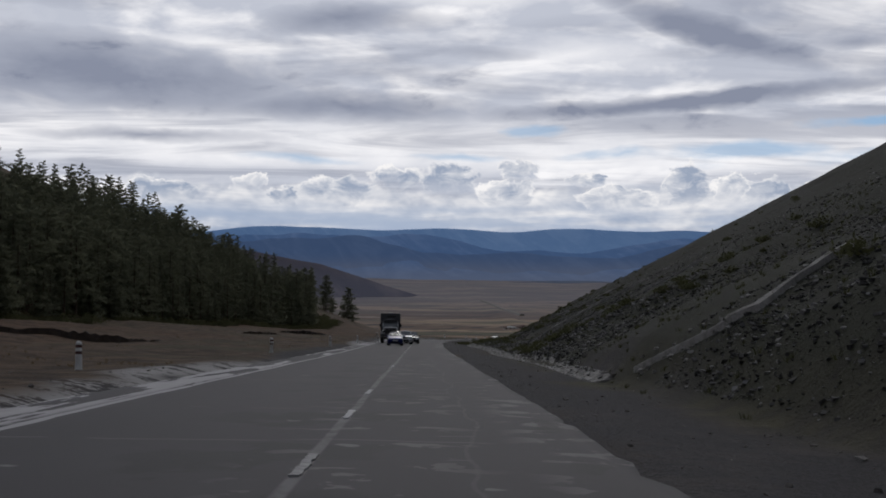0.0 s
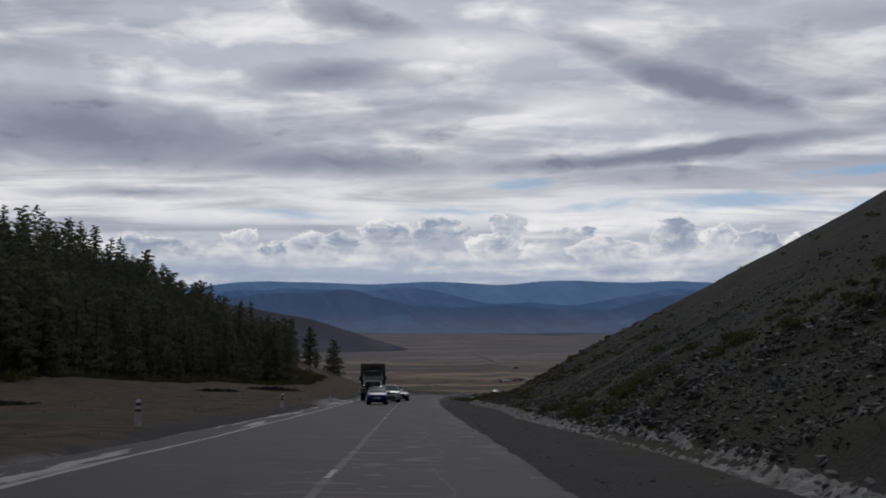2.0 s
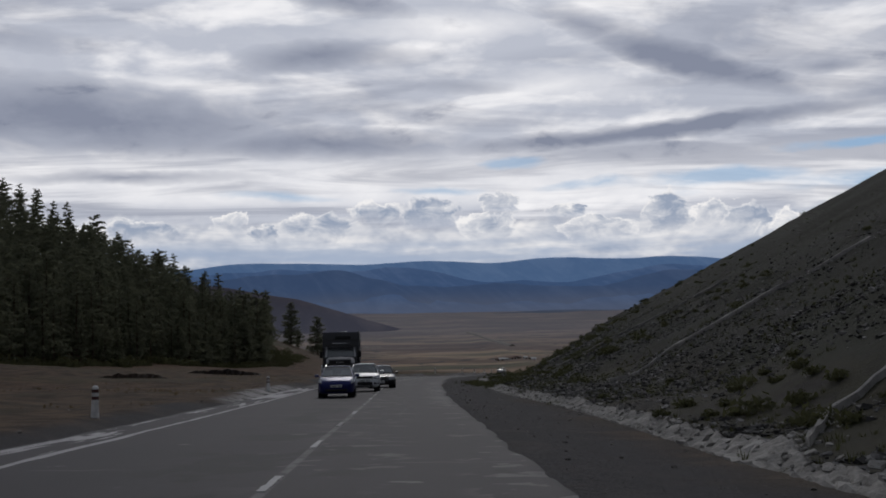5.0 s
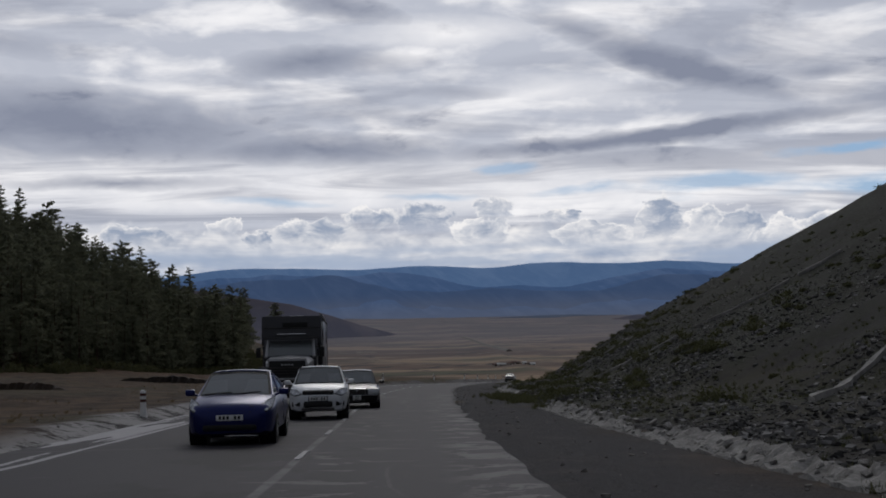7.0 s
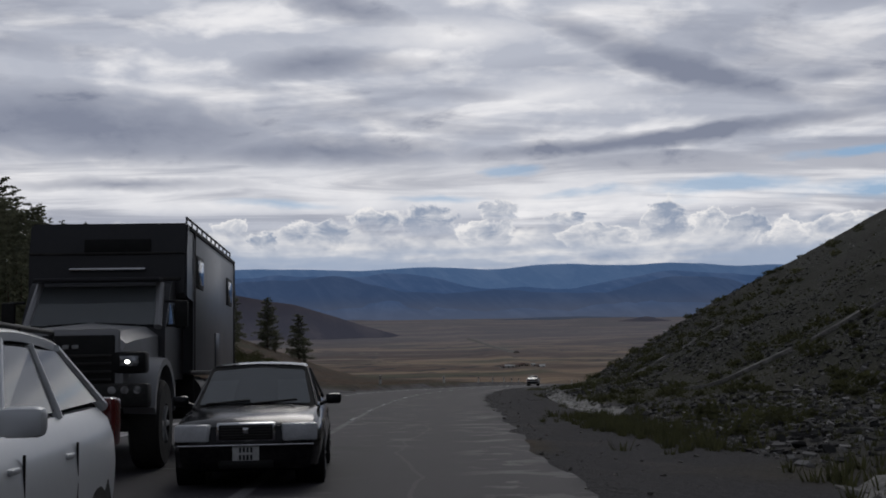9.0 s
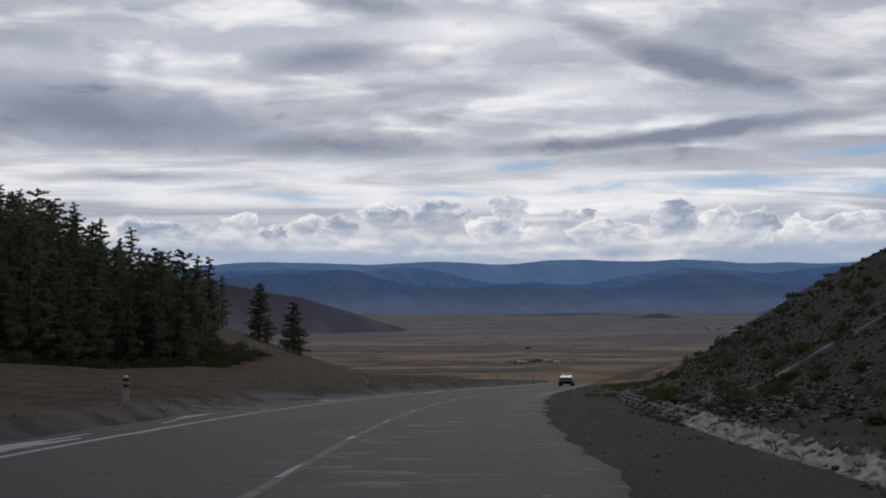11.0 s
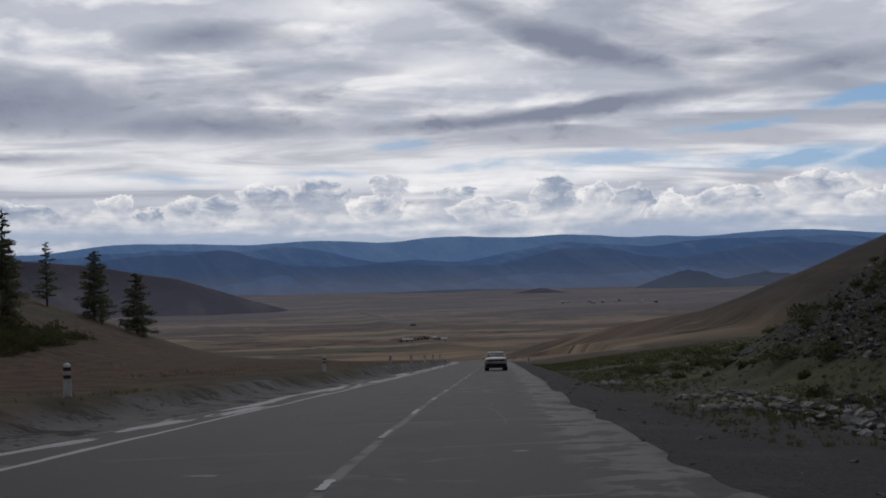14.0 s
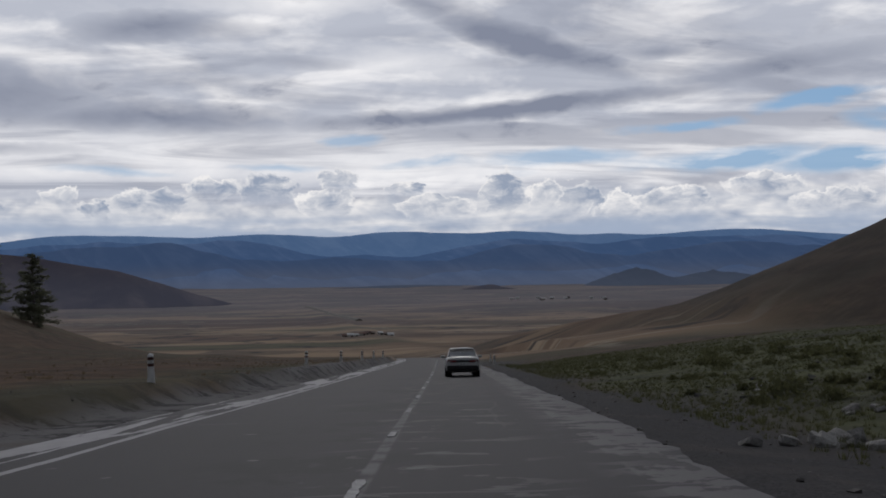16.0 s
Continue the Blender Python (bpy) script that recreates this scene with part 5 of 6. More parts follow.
        for i in range(3):
            q = fresh()
            rod(q, (s * (0.72 + 0.17 * i), -2.84, 1.13), (s * (0.72 + 0.17 * i), -2.90, 1.13), 0.055, seg=12)
            part("marker_lamp", q, M_LENS, t)
        simple(t, "mudguard", (s * 1.02, 1.0, 1.1), (0.40, 0.05, 0.7), M_PLASTIC, 0.01)
    simple(t, "bumper", (0, -2.74, 1.06), (2.40, 0.28, 0.32), M_STEEL, 0.05, "heavy steel bumper")
    simple(t, "bull_bar", (0, -2.90, 1.16), (0.62, 0.05, 0.07), M_RIM, 0.02, "pale bar across the bumper")
    plate(t, -2.89, 0.98, -1, 0.52, 0.11, 6, x=-0.1)
    # axles and wheels
    for y in (-1.75, 3.0, 4.45):
        q = fresh()
        rod(q, (-1.0, y, 0.63), (1.0, y, 0.63), 0.11, seg=12)
        rod(q, (-0.28, y, 0.63), (0.28, y, 0.63), 0.24, seg=16)
        part("axle", q, M_STEEL, t)
        for s in (1, -1):
            wheel(t, s * 1.03, y, 0.63, 0.42, 0.45, 6)
    return t

def stand_on_road(thing, x, y, length, yaw=0.0):
    """Set a vehicle, whose nose is its origin, down on the road."""
    ya, yb = y + length * 0.2, y + length * 0.8
    za, zb = road_z(x, ya), road_z(x, yb)
    tilt = math.degrees(math.atan2(zb - za, yb - ya))
    if abs(yaw) > 90:
        thing.matrix_world = pose(x, y + length, zb + (zb - za) / (yb - ya) * (y + length - yb), -tilt, 0, yaw)
        return thing
    thing.matrix_world = pose(x, y, za - (zb - za) / (yb - ya) * (ya - y), tilt, 0, yaw)
    return thing

stand_on_road(expedition_truck(), -6.65, 150.8, 6.0, 2.5)
stand_on_road(blue_hatchback(), -4.95, 124.4, 4.45, 2.5)
stand_on_road(silver_crossover(), -4.25, 135.9, 4.14, 3.0)
stand_on_road(black_saloon(), -3.65, 145.6, 4.82, 3.5)
stand_on_road(white_saloon(), 14.1, 297.3, 4.5, 171.5)

# ---------------------------------------------------------------- trees
def crown_mesh(bm, rng, kind, height):
    """Twig sprays on whorls of limbs: many small leaf cards with a ragged outline and gaps."""
    lean = rng.uniform(-0.25, 0.25), rng.uniform(-0.25, 0.25)
    bare = {"pine": 0.30, "larch": 0.10, "spruce": 0.04, "broad": 0.03}[kind]
    spread = {"pine": 0.20, "larch": 0.205, "spruce": 0.25, "broad": 0.30}[kind] * height
    axis = lambda f: Vector((lean[0] * f * height * 0.1, lean[1] * f * height * 0.1, f * height))
    limbs = []
    count = {"pine": 28, "larch": 42, "spruce": 52, "broad": 60}[kind]
    for i in range(count):
        f = bare + (0.985 - bare) * ((i + rng.random()) / count)
        g = (f - bare) / (1 - bare)
        if kind == "pine":
            reach = spread * (0.35 + 0.9 * math.sin(min(1.0, g * 1.25 + 0.18) * math.pi * 0.86)) * rng.uniform(0.45, 1.15)
            up = rng.uniform(0.05, 0.5)
        elif kind == "larch":
            reach = spread * (1.02 - g) ** 0.75 * rng.uniform(0.5, 1.2) + 0.25
            up = rng.uniform(-0.1, 0.3)
        elif kind == "broad":
            reach = spread * (1.03 - g) ** 0.55 * rng.uniform(0.6, 1.12) + 0.2
            up = rng.uniform(-0.1, 0.3)
        else:
            reach = spread * (1.02 - g) ** 0.9 * rng.uniform(0.65, 1.15) + 0.2
            up = rng.uniform(-0.3, 0.05)
        a = i * 2.399 + rng.uniform(-0.5, 0.5)
        limbs.append((axis(f), Vector((math.cos(a), math.sin(a), up)).normalized(), reach))
    for root, way, reach in limbs:
        n = max(9, int(reach * {"pine": 30, "larch": 26, "spruce": 26, "broad": 30}[kind]))
        for j in range(n):
            d = reach * (0.15 + 0.87 * (j + rng.random()) / n)
            c = root + way * d + Vector((rng.gauss(0, 1), rng.gauss(0, 1), rng.gauss(0, 0.55))) * (0.085 * reach + 0.06)
            size = rng.uniform(0.22, 0.52) * (1.0 + 0.02 * height)
            u = (way + Vector((rng.gauss(0, 0.7), rng.gauss(0, 0.7), rng.gauss(-0.1, 0.4)))).normalized()
            w = Matrix.Rotation(rng.uniform(0, 6.28), 3, u) @ u.orthogonal().normalized()
            p = [c - u * size * 0.5 + w * size * 0.24, c - u * size * 0.5 - w * size * 0.24, c + u * size * 0.75]
            bm.faces.new([bm.verts.new(v) for v in p])
    # the leader
    for j in range(26):
        f = rng.random()
        c = axis(0.93 + 0.08 * f)
        u = Vector((rng.gauss(0, 1), rng.gauss(0, 1), 0.8)).normalized()
        w = u.orthogonal().normalized()
        s = 0.42 * (1.15 - f)
        bm.faces.new([bm.verts.new(v) for v in (c - w * s * 0.3, c + w * s * 0.3, c + u * s)])
    return limbs, axis


def make_tree(kind, height, seed):
    rng = random.Random(seed)
    crown = fresh()
    limbs, axis = crown_mesh(crown, rng, kind, height)
    trunk = fresh()
    rings = []
    for i in range(7):
        f = i / 6 * 0.96
        r = height * 0.0145 * (1 - f) ** 0.8 + 0.02 + (0.05 if i == 0 else 0)
        rings.append([axis(f) + Vector((math.cos(a) * r, math.sin(a) * r, -0.3 if i == 0 else 0)) for a in [q / 7 * 6.283 for q in range(7)]])
    loft(trunk, rings)
    for root, way, reach in limbs:
        rod(trunk, root, root + way * reach * 0.85, 0.012 * reach + 0.015, 0.008, 4)
    cm = bpy.data.meshes.new("crown")
    crown.to_mesh(cm)
    crown.free()
    cm.materials.append(M_NEEDLE)
    return to_mesh("trunk", trunk, M_BARK), cm


TREES = [make_tree(k, h, s) for k, h, s in (("pine", 14, 1), ("pine", 16, 2), ("pine", 12, 3), ("larch", 15, 4), ("larch", 17, 5), ("larch", 13, 6), ("larch", 11, 7), ("spruce", 13, 8), ("pine", 17, 9), ("larch", 9, 10), ("spruce", 10, 11), ("broad", 13, 12), ("broad", 12, 13))]


def plant(i, x, y, scale, turn, label, group):
    t = empty("tree", label, "tree", group, Matrix.Translation((x, y, height_at(x, y) - 0.05)) @ Matrix.Rotation(turn, 4, "Z") @ Matrix.Diagonal((scale, scale, scale, 1)))
    for nm, me in zip(("trunk", "crown"), TREES[i]):
        o = new(nm, me)
        o.parent = t
    return t


def forest():
    rng = random.Random(42)
    made, deep = 0, []
    spots = []
    for _ in range(14000):
        y = rng.uniform(95, 402)
        foot = max(float(FOOT(y)), 36.0 + max(0.0, y - 330) * 0.11)
        x = -foot - 1.0 - rng.random() ** 1.4 * 105
        if y > 384 and -x < 62 or y > 392 and rng.random() < 0.5:
            continue
        gap = 2.6 if -x - foot < 12 else 3.9
        if all((x - a) ** 2 + (y - b) ** 2 > gap * gap for a, b in spots):
            spots.append((x, y))
    spots.sort(key=lambda s: -s[0] - float(FOOT(s[1])) * 0.6)
    names = {0: "tall dark pine with a bare lower trunk on the slope", 3: "dark green larch standing on the wooded slope", 7: "dense dark spruce on the wooded slope"}
    for n, (x, y) in enumerate(spots[:820]):
        edge = -x - float(FOOT(y))
        i = rng.choice((0, 8, 3, 4, 5, 6, 3, 4, 5, 7, 1)) if edge > 5 else rng.choice((2, 5, 6, 9, 10, 3, 4, 12))
        s = rng.uniform(0.74, 1.06) * (1.0 if edge > 6 else 0.84) * (0.90 if y > 230 else 1.04)
        if n < 290:
            kind = 0 if i in (0, 1, 2, 8) else 7 if i in (7, 10) else 3
            plant(i, x, y, s, rng.uniform(0, 6.28), names[kind], "trees of the roadside wood")
        else:
            deep.append((i, x, y, s, rng.uniform(0, 6.28)))
    # the deep wood, joined
    vs, fs, n0 = [], [], 0
    for i, x, y, s, turn in deep:
        me = TREES[i][1]
        co = np.zeros(len(me.vertices) * 3, np.float32)
        me.vertices.foreach_get("co", co)
        co = co.reshape(-1, 3)
        q = np.array(Matrix.Rotation(turn, 3, "Z")) * s
        co = co @ q.T + np.array((x, y, height_at(x, y)))
        vs.append(co)
        quads = np.arange(len(co)).reshape(-1, 3) + n0
        fs.append(quads)
        n0 += len(co)
    me = bpy.data.meshes.new("deep_wood")
    me.from_pydata(np.concatenate(vs).tolist(), [], np.concatenate(fs).tolist())
    me.materials.append(M_NEEDLE)
    tagged(new("deep_wood", me), "dark conifer wood covering the upper slope", "wood", kind="stuff")


forest()
for x, y, i, s, lab in ((-46.2, 464, 11, 1.12, "lone dark spruce on the grassy nose of the slope"), (-37.1, 462, 12, 1.08, "lone dark spruce at the end of the wood"), (-54.5, 458, 4, 0.78, "lone larch on the grassy nose of the slope"),
                        (-42.5, 452, 9, 0.7, "small young larch beside two spruces"), (-35.0, 455, 10, 0.5, "small bushy spruce below the lone trees")):
    plant(i, x, y, s, x, lab, "lone trees past the wood")


# ---------------------------------------------------------------- guide posts
def guide_post():
    t = empty("guide_post", "white concrete guide post with two dark bands on the verge", "guide post", "guide posts along the road")
    def section(z0, z1, r0, r1):
        q = fresh()
        rod(q, (0, 0, z0), (0, 0, z1), r0, r1, 12)
        return q
    q = section(-0.25, 0.44, 0.120, 0.092)
    part("foot", q, M_POST_WHITE, t)
    part("band", section(0.44, 0.53, 0.095, 0.092), M_POST_RED, t, "dark red-brown band")
    part("collar", section(0.53, 0.63, 0.092, 0.090), M_POST_WHITE, t)
    part("band", section(0.63, 0.72, 0.093, 0.091), M_POST_RED, t, "dark red-brown band")
    q = fresh()
    bmesh.ops.create_uvsphere(q, u_segments=12, v_segments=7, radius=0.092, matrix=Matrix.Translation((0, 0, 0.74)) @ Matrix.Diagonal((1, 1, 0.9, 1)))
    part("cap", q, M_POST_WHITE, t)
    return t


first = guide_post()
POSTS = ((-10.7, 34.5), (-9.7, 66.6), (-9.8, 102.6), (-10.0, 138.8), (-9.3, 171.0), (-11.2, 201.6), (-5.8, 240.8), (0.65, 277.4), (6.4, 310.5), (9.6, 328.5), (12.7, 347.0), (15.5, 366.0), (18.5, 386.0))
for n, (x, y) in enumerate(POSTS):
    m = pose(x, y, height_at(x, y) + 0.02, 0.6 * ((n * 7) % 5 - 2), 0.5 * ((n * 3) % 5 - 2), n * 40)
    if n:
        copy_thing(first, m)
    else:
        first.matrix_world = m
for x, y in ((25.8, 352.0), (30.5, 378.0)):
    copy_thing(first, pose(x, y, height_at(x, y) + 0.02, 1, 0, 20))


# ---------------------------------------------------------------- slope: drain, chutes, stones, bushes
def rough_block(bm, rng, c, s, turn):
    """A chipped block: a cube with pushed corners."""
    m = Matrix.Translation(c) @ Matrix.Rotation(turn, 4, "Z") @ Matrix.Rotation(rng.uniform(-0.25, 0.25), 4, "X") @ Matrix.Rotation(rng.uniform(-0.25, 0.25), 4, "Y") @ Matrix.Diagonal((*s, 1))
    g = bmesh.ops.create_cube(bm, size=1.0, matrix=m)
    for v in g["verts"]:
        v.co += Vector((rng.uniform(-1, 1) * s[0], rng.uniform(-1, 1) * s[1], rng.uniform(-1, 1) * s[2])) * 0.20


def block_mesh(name, seed, mat):
    rng = random.Random(seed)
    bm = fresh()
    g = bmesh.ops.create_cube(bm, size=1.0)
    bmesh.ops.bevel(bm, geom=bm.edges[:], offset=0.16, segments=1, affect="EDGES")
    for v in bm.verts:
        v.co += Vector([rng.uniform(-0.10, 0.10) for _ in range(3)])
    return to_mesh(name, bm, mat, False)


SLABS = [block_mesh("lining_slab", 100 + i, M_CONCRETE) for i in range(6)]


def drain_lining(y0, y1):
    """The broken concrete lining of the side drain: tilted plates in rows, slab by slab."""
    rng = random.Random(int(y0))
    t = empty("drain_lining", "broken pale concrete drain lining along the slope's foot", "drain", "drain linings")
    y, n = y0, 0
    while y < y1 and n < 420:
        size = rng.uniform(0.20, 0.36)
        l = DRAIN + 0.10 + 0.22 * math.sin(y * 0.13) + (0.75 * min(1.0, max(0.0, (y - 160) / 20)))
        for row in range(3):
            if rng.random() < (0.62 if y < 150 else 0.36):
                continue
            x = float(middle(y)) + l + 0.24 * row + rng.gauss(0, 0.05)
            o = new("lining_slab", SLABS[rng.randrange(6)])
            o.parent = t
            z = height_at(x, y) * 0.4 + (road_z(x, y) - 0.10 + 0.15 * row) * 0.6 + (0.05 if y < 150 else 0.03)
            o.matrix_basis = pose(x, y, z, rng.gauss(0, 12), -26 + rng.gauss(0, 12), rng.gauss(0, 22)) @ Matrix.Diagonal((rng.uniform(0.08, 0.19), size * rng.uniform(0.4, 0.85), rng.uniform(0.03, 0.06), 1))
            n += 1
        y += size
    return t


def on_slope(x, y):
    """A pose on the ground, standing as the ground does."""
    z = height_at(x, y)
    a = Vector((0.8, 0, height_at(x + 0.8, y) - z)).normalized()
    b = Vector((0, 0.8, height_at(x, y + 0.8) - z)).normalized()
    n = a.cross(b).normalized()
    b = n.cross(a)
    return Matrix((a, b, n)).transposed().to_4x4(), Vector((x, y, z))


def stone_chute(line, wide, seed):
    """A chute up the slope: a broken pale concrete strip with stones along it."""
    rng = random.Random(seed)
    pts = []
    for (xa, ya), (xb, yb) in zip(line, line[1:]):
        n = max(2, int(math.hypot(xb - xa, yb - ya) / 0.35))
        pts += [(xa + (xb - xa) * i / n, ya + (yb - ya) * i / n) for i in range(n)]
    bm = fresh()
    run = []
    def flush():
        if len(run) > 2:
            loft(bm, run)
        run.clear()
    for i, (x, y) in enumerate(pts):
        j = math.sin(i * 0.35) * 0.10
        w = wide * (0.75 + 0.35 * math.sin(i * 0.9) * math.sin(i * 0.23)) * rng.uniform(0.8, 1.15)
        if rng.random() < 0.04:
            flush()
            continue
        z = lambda d: height_at(x, y + j + d)
        run.append([(x, y + j - w, z(-w) - 0.10), (x, y + j - w * 0.8, z(-w * 0.8) + 0.17), (x, y + j, z(0) + 0.12), (x, y + j + w * 0.8, z(w * 0.8) + 0.17), (x, y + j + w, z(w) - 0.10)])
        for _ in range(2):
            s = rng.uniform(0.05, 0.13)
            xx, yy = x + rng.gauss(0, 0.3), y + j + rng.gauss(0, wide * 1.1)
            rough_block(bm, rng, (xx, yy, height_at(xx, yy) + s * 0.2), (s * 1.3, s, s * 0.6), rng.uniform(0, 3))
    flush()
    return tagged(new("stone_chute", to_mesh("stone_chute", bm, M_CONCRETE, False)), "broken pale concrete chute running up the slope", "chute", "stone chutes on the slope", kind="structure")


for y0, y1 in ((37.0, 92.0), (92.0, 146.0), (166.0, 206.0), (206.0, 243.0)):
    drain_lining(y0, y1)
CHUTES = ((((5.8, 35.2), (6.4, 32.0), (6.9, 29.4), (7.6, 28.2), (9.2, 29.0), (12.0, 31.4), (17.0, 36.0), (24.0, 42.0)), 0.32), (((5.5, 90.0), (7.2, 94.0), (8.7, 95.4), (11.1, 96.2), (15.0, 97.4), (22.0, 98.0)), 0.20),
          (((8.6, 131.0), (10.7, 134.0), (12.6, 135.6), (14.4, 134.6), (16.6, 133.4), (26.0, 131.5)), 0.34), (((8.6, 180.5), (11.5, 180.1), (13.3, 179.6), (15.2, 179.0), (17.2, 179.3), (28.0, 181.0)), 0.26),
          (((5.3, 198.8), (6.6, 202.1), (8.6, 207.0), (10.6, 211.2), (12.9, 213.6), (20.0, 214.0)), 0.30), (((5.6, 14.0), (8.5, 17.5), (13.0, 23.0)), 0.22))
for n, (line, wide) in enumerate(CHUTES):
    stone_chute(line, wide, 200 + n)


def scattered(name, label, category, mat, spots, make, smooth=False):
    bm_v, bm_f, n0 = [], [], 0
    for co, faces in (make(*s) for s in spots):
        bm_v.append(co)
        bm_f += [tuple(i + n0 for i in f) for f in faces]
        n0 += len(co)
    me = bpy.data.meshes.new(name)
    me.from_pydata(np.concatenate(bm_v).tolist(), [], bm_f)
    me.materials.append(mat)
    return tagged(new(name, me), label, category, kind="stuff")


CUBE = np.array([(a, b, c) for a in (-0.5, 0.5) for b in (-0.5, 0.5) for c in (-0.5, 0.5)])
CUBE_F = ((0, 1, 3, 2), (4, 6, 7, 5), (0, 4, 5, 1), (2, 3, 7, 6), (0, 2, 6, 4), (1, 5, 7, 3))


def stone(x, y, z, s, rng):
    co = CUBE * (1 + (rng.random((8, 3)) - 0.5) * 0.7) * np.array((1.0, rng.uniform(0.6, 1.1), rng.uniform(0.25, 0.6))) * s
    a, b = rng.uniform(0, 6.28), rng.uniform(-0.7, 0.7)
    ca, sa, cb, sb = math.cos(a), math.sin(a), math.cos(b), math.sin(b)
    co = co @ np.array(((1, 0, 0), (0, cb, -sb), (0, sb, cb))) @ np.array(((ca, -sa, 0), (sa, ca, 0), (0, 0, 1)))
    return co + np.array((x, y, z + s * 0.08)), CUBE_F


def slope_stones():
    rng = np.random.default_rng(5)
    n = 150000
    y = rng.uniform(2, 282, n)
    up = np.abs(rng.normal(0, 1, n)) ** 1.15 * 9
    x = middle(y) + 7.4 + up
    keep = (right_hill(x, y) - level(y) > 0.1) | (rng.random(n) < 0.65)
    patch = rugged(x, y, 9.0, 3, 81)
    keep &= (y < 236) | (right_hill(x, y) - level(y) > 0.8) | (rng.random(n) < 0.06)
    keep &= (patch + rng.random(n) * 0.9 > 0.22) & (y > 4)
    x, y = x[keep][:86000], y[keep][:86000]
    z = ground_height(x, y)
    s = (0.045 + rng.random(len(x)) ** 4 * 0.15) * np.where(y < 60, 0.75, 1.0)
    scattered("scree_stones", "grey broken stones strewn over the slope", "stones", M_SCREE, list(zip(x, y, z, s, [rng] * len(x))), stone)
    # loose pieces on the shoulder and verge
    n = 4200
    y = rng.uniform(2, 300, n)
    x = middle(y) + np.where(rng.random(n) < 0.75, rng.uniform(3.7, 7.4, n), rng.uniform(-9.5, -6.3, n))
    scattered("loose_gravel", "loose stones lying on the gravel shoulders", "gravel", M_STONE, list(zip(x, y, ground_height(x, y), 0.018 + rng.random(n) ** 8 * 0.07, [rng] * n)), stone)


def tuft(x, y, z, s, rng):
    """A clump of blades: thin upright triangles."""
    k = 14
    a = rng.uniform(0, 6.28, k)
    r = rng.uniform(0, 0.45, k) * s
    h = rng.uniform(0.35, 1.0, k) * s
    ox, oy = np.cos(a) * r, np.sin(a) * r
    tx, ty = np.cos(a) * h * 0.45, np.sin(a) * h * 0.45
    wx, wy = -np.sin(a) * s * 0.07, np.cos(a) * s * 0.07
    co = np.empty((k, 3, 3))
    co[:, 0] = np.stack([x + ox - wx, y + oy - wy, z - 0.03 + 0 * a], -1)
    co[:, 1] = np.stack([x + ox + wx, y + oy + wy, z - 0.03 + 0 * a], -1)
    co[:, 2] = np.stack([x + ox + tx, y + oy + ty, z + h * 0.8], -1)
    return co.reshape(-1, 3), [(3 * i, 3 * i + 1, 3 * i + 2) for i in range(k)]


def bush(x, y, z, s, rng):
    """A low leafy shrub: small leaf cards in an uneven heap."""
    k = 150
    d = rng.normal(0, 1, (k, 3))
    d /= np.linalg.norm(d, axis=1)[:, None]
    d[:, 2] = np.abs(d[:, 2])
    c = d * (rng.random(k) ** 0.4)[:, None] * np.array((1, 1, 0.7)) * s * (0.75 + 0.5 * rng.random(k))[:, None]
    u, w = rng.normal(0, 1, (k, 3)), rng.normal(0, 1, (k, 3))
    q = 0.10 * s + 0.04
    co = np.stack([c - u * q * 0.5, c + w * q * 0.4, c + u * q * 0.5, c - w * q * 0.4], 1) + np.array((x, y, z))
    return co.reshape(-1, 3), [(4 * i, 4 * i + 1, 4 * i + 2, 4 * i + 3) for i in range(k)]


def growth():
    rng = np.random.default_rng(11)
    n = 22000
    y = 4 + rng.random(n) ** 0.6 * 336
    x = middle(y) + 6.6 + np.abs(rng.normal(0, 1, n)) * 13 + rng.random(n)
    keep = rugged(x, y, 8.0, 3, 91) + rng.random(n) * 0.7 + np.clip((y - 200) / 160, 0, 0.25) - 0.5 * (y > 240) * rng.random(n) > 0.5
    x, y = x[keep], y[keep]
    scattered("slope_grass", "sparse green and dry grass tufts on the stony slope", "grass", M_BUSH, list(zip(x, y, ground_height(x, y), (0.10 + rng.random(len(x)) * 0.16) * np.where(y > 235, 0.55, 1.0), [rng] * len(x))), tuft)
    n = 9000
    y = rng.uniform(4, 380, n)
    x = middle(y) - 7.4 - np.abs(rng.normal(0, 1, n)) * 16
    keep = rugged(x, y, 7.0, 3, 93) + rng.random(n) * 0.25 > 0.45
    x, y = x[keep], y[keep]
    scattered("verge_grass", "short dry brown grass on the left verge", "grass", M_GRASS, list(zip(x, y, ground_height(x, y), 0.07 + rng.random(len(x)) * 0.13, [rng] * len(x))), tuft)
    n = 900
    y = rng.uniform(20, 272, n)
    x = middle(y) + 8.2 + np.abs(rng.normal(0, 1, n)) * 16
    keep = rugged(x, y, 12.0, 2, 95) + rng.random(n) * 0.7 + (y > 150) * 0.2 + (y > 225) * 0.2 > 0.62
    x, y = x[keep][:420], y[keep][:420]
    scattered("slope_bushes", "low dark green shrubs on the slope", "bushes", M_BUSH, list(zip(x, y, ground_height(x, y), 0.22 + rng.random(len(x)) ** 2 * 0.6, [rng] * len(x))), bush)
    # brush under the wood's edge
    n = 520
    y = rng.uniform(150, 396, n)
    x = np.where(y < 384, -np.maximum(FOOT(y), 36), -36 - (y - 384) * 0.02) + 2.0 - np.abs(rng.normal(0, 1, n)) * np.where(y < 384, 4, 9)
    scattered("wood_edge_brush", "dark brush along the edge of the wood", "bushes", M_BUSH, list(zip(x, y, ground_height(x, y), 0.6 + rng.random(n) ** 2 * 1.6, [rng] * n)), bush)


slope_stones()
growth()


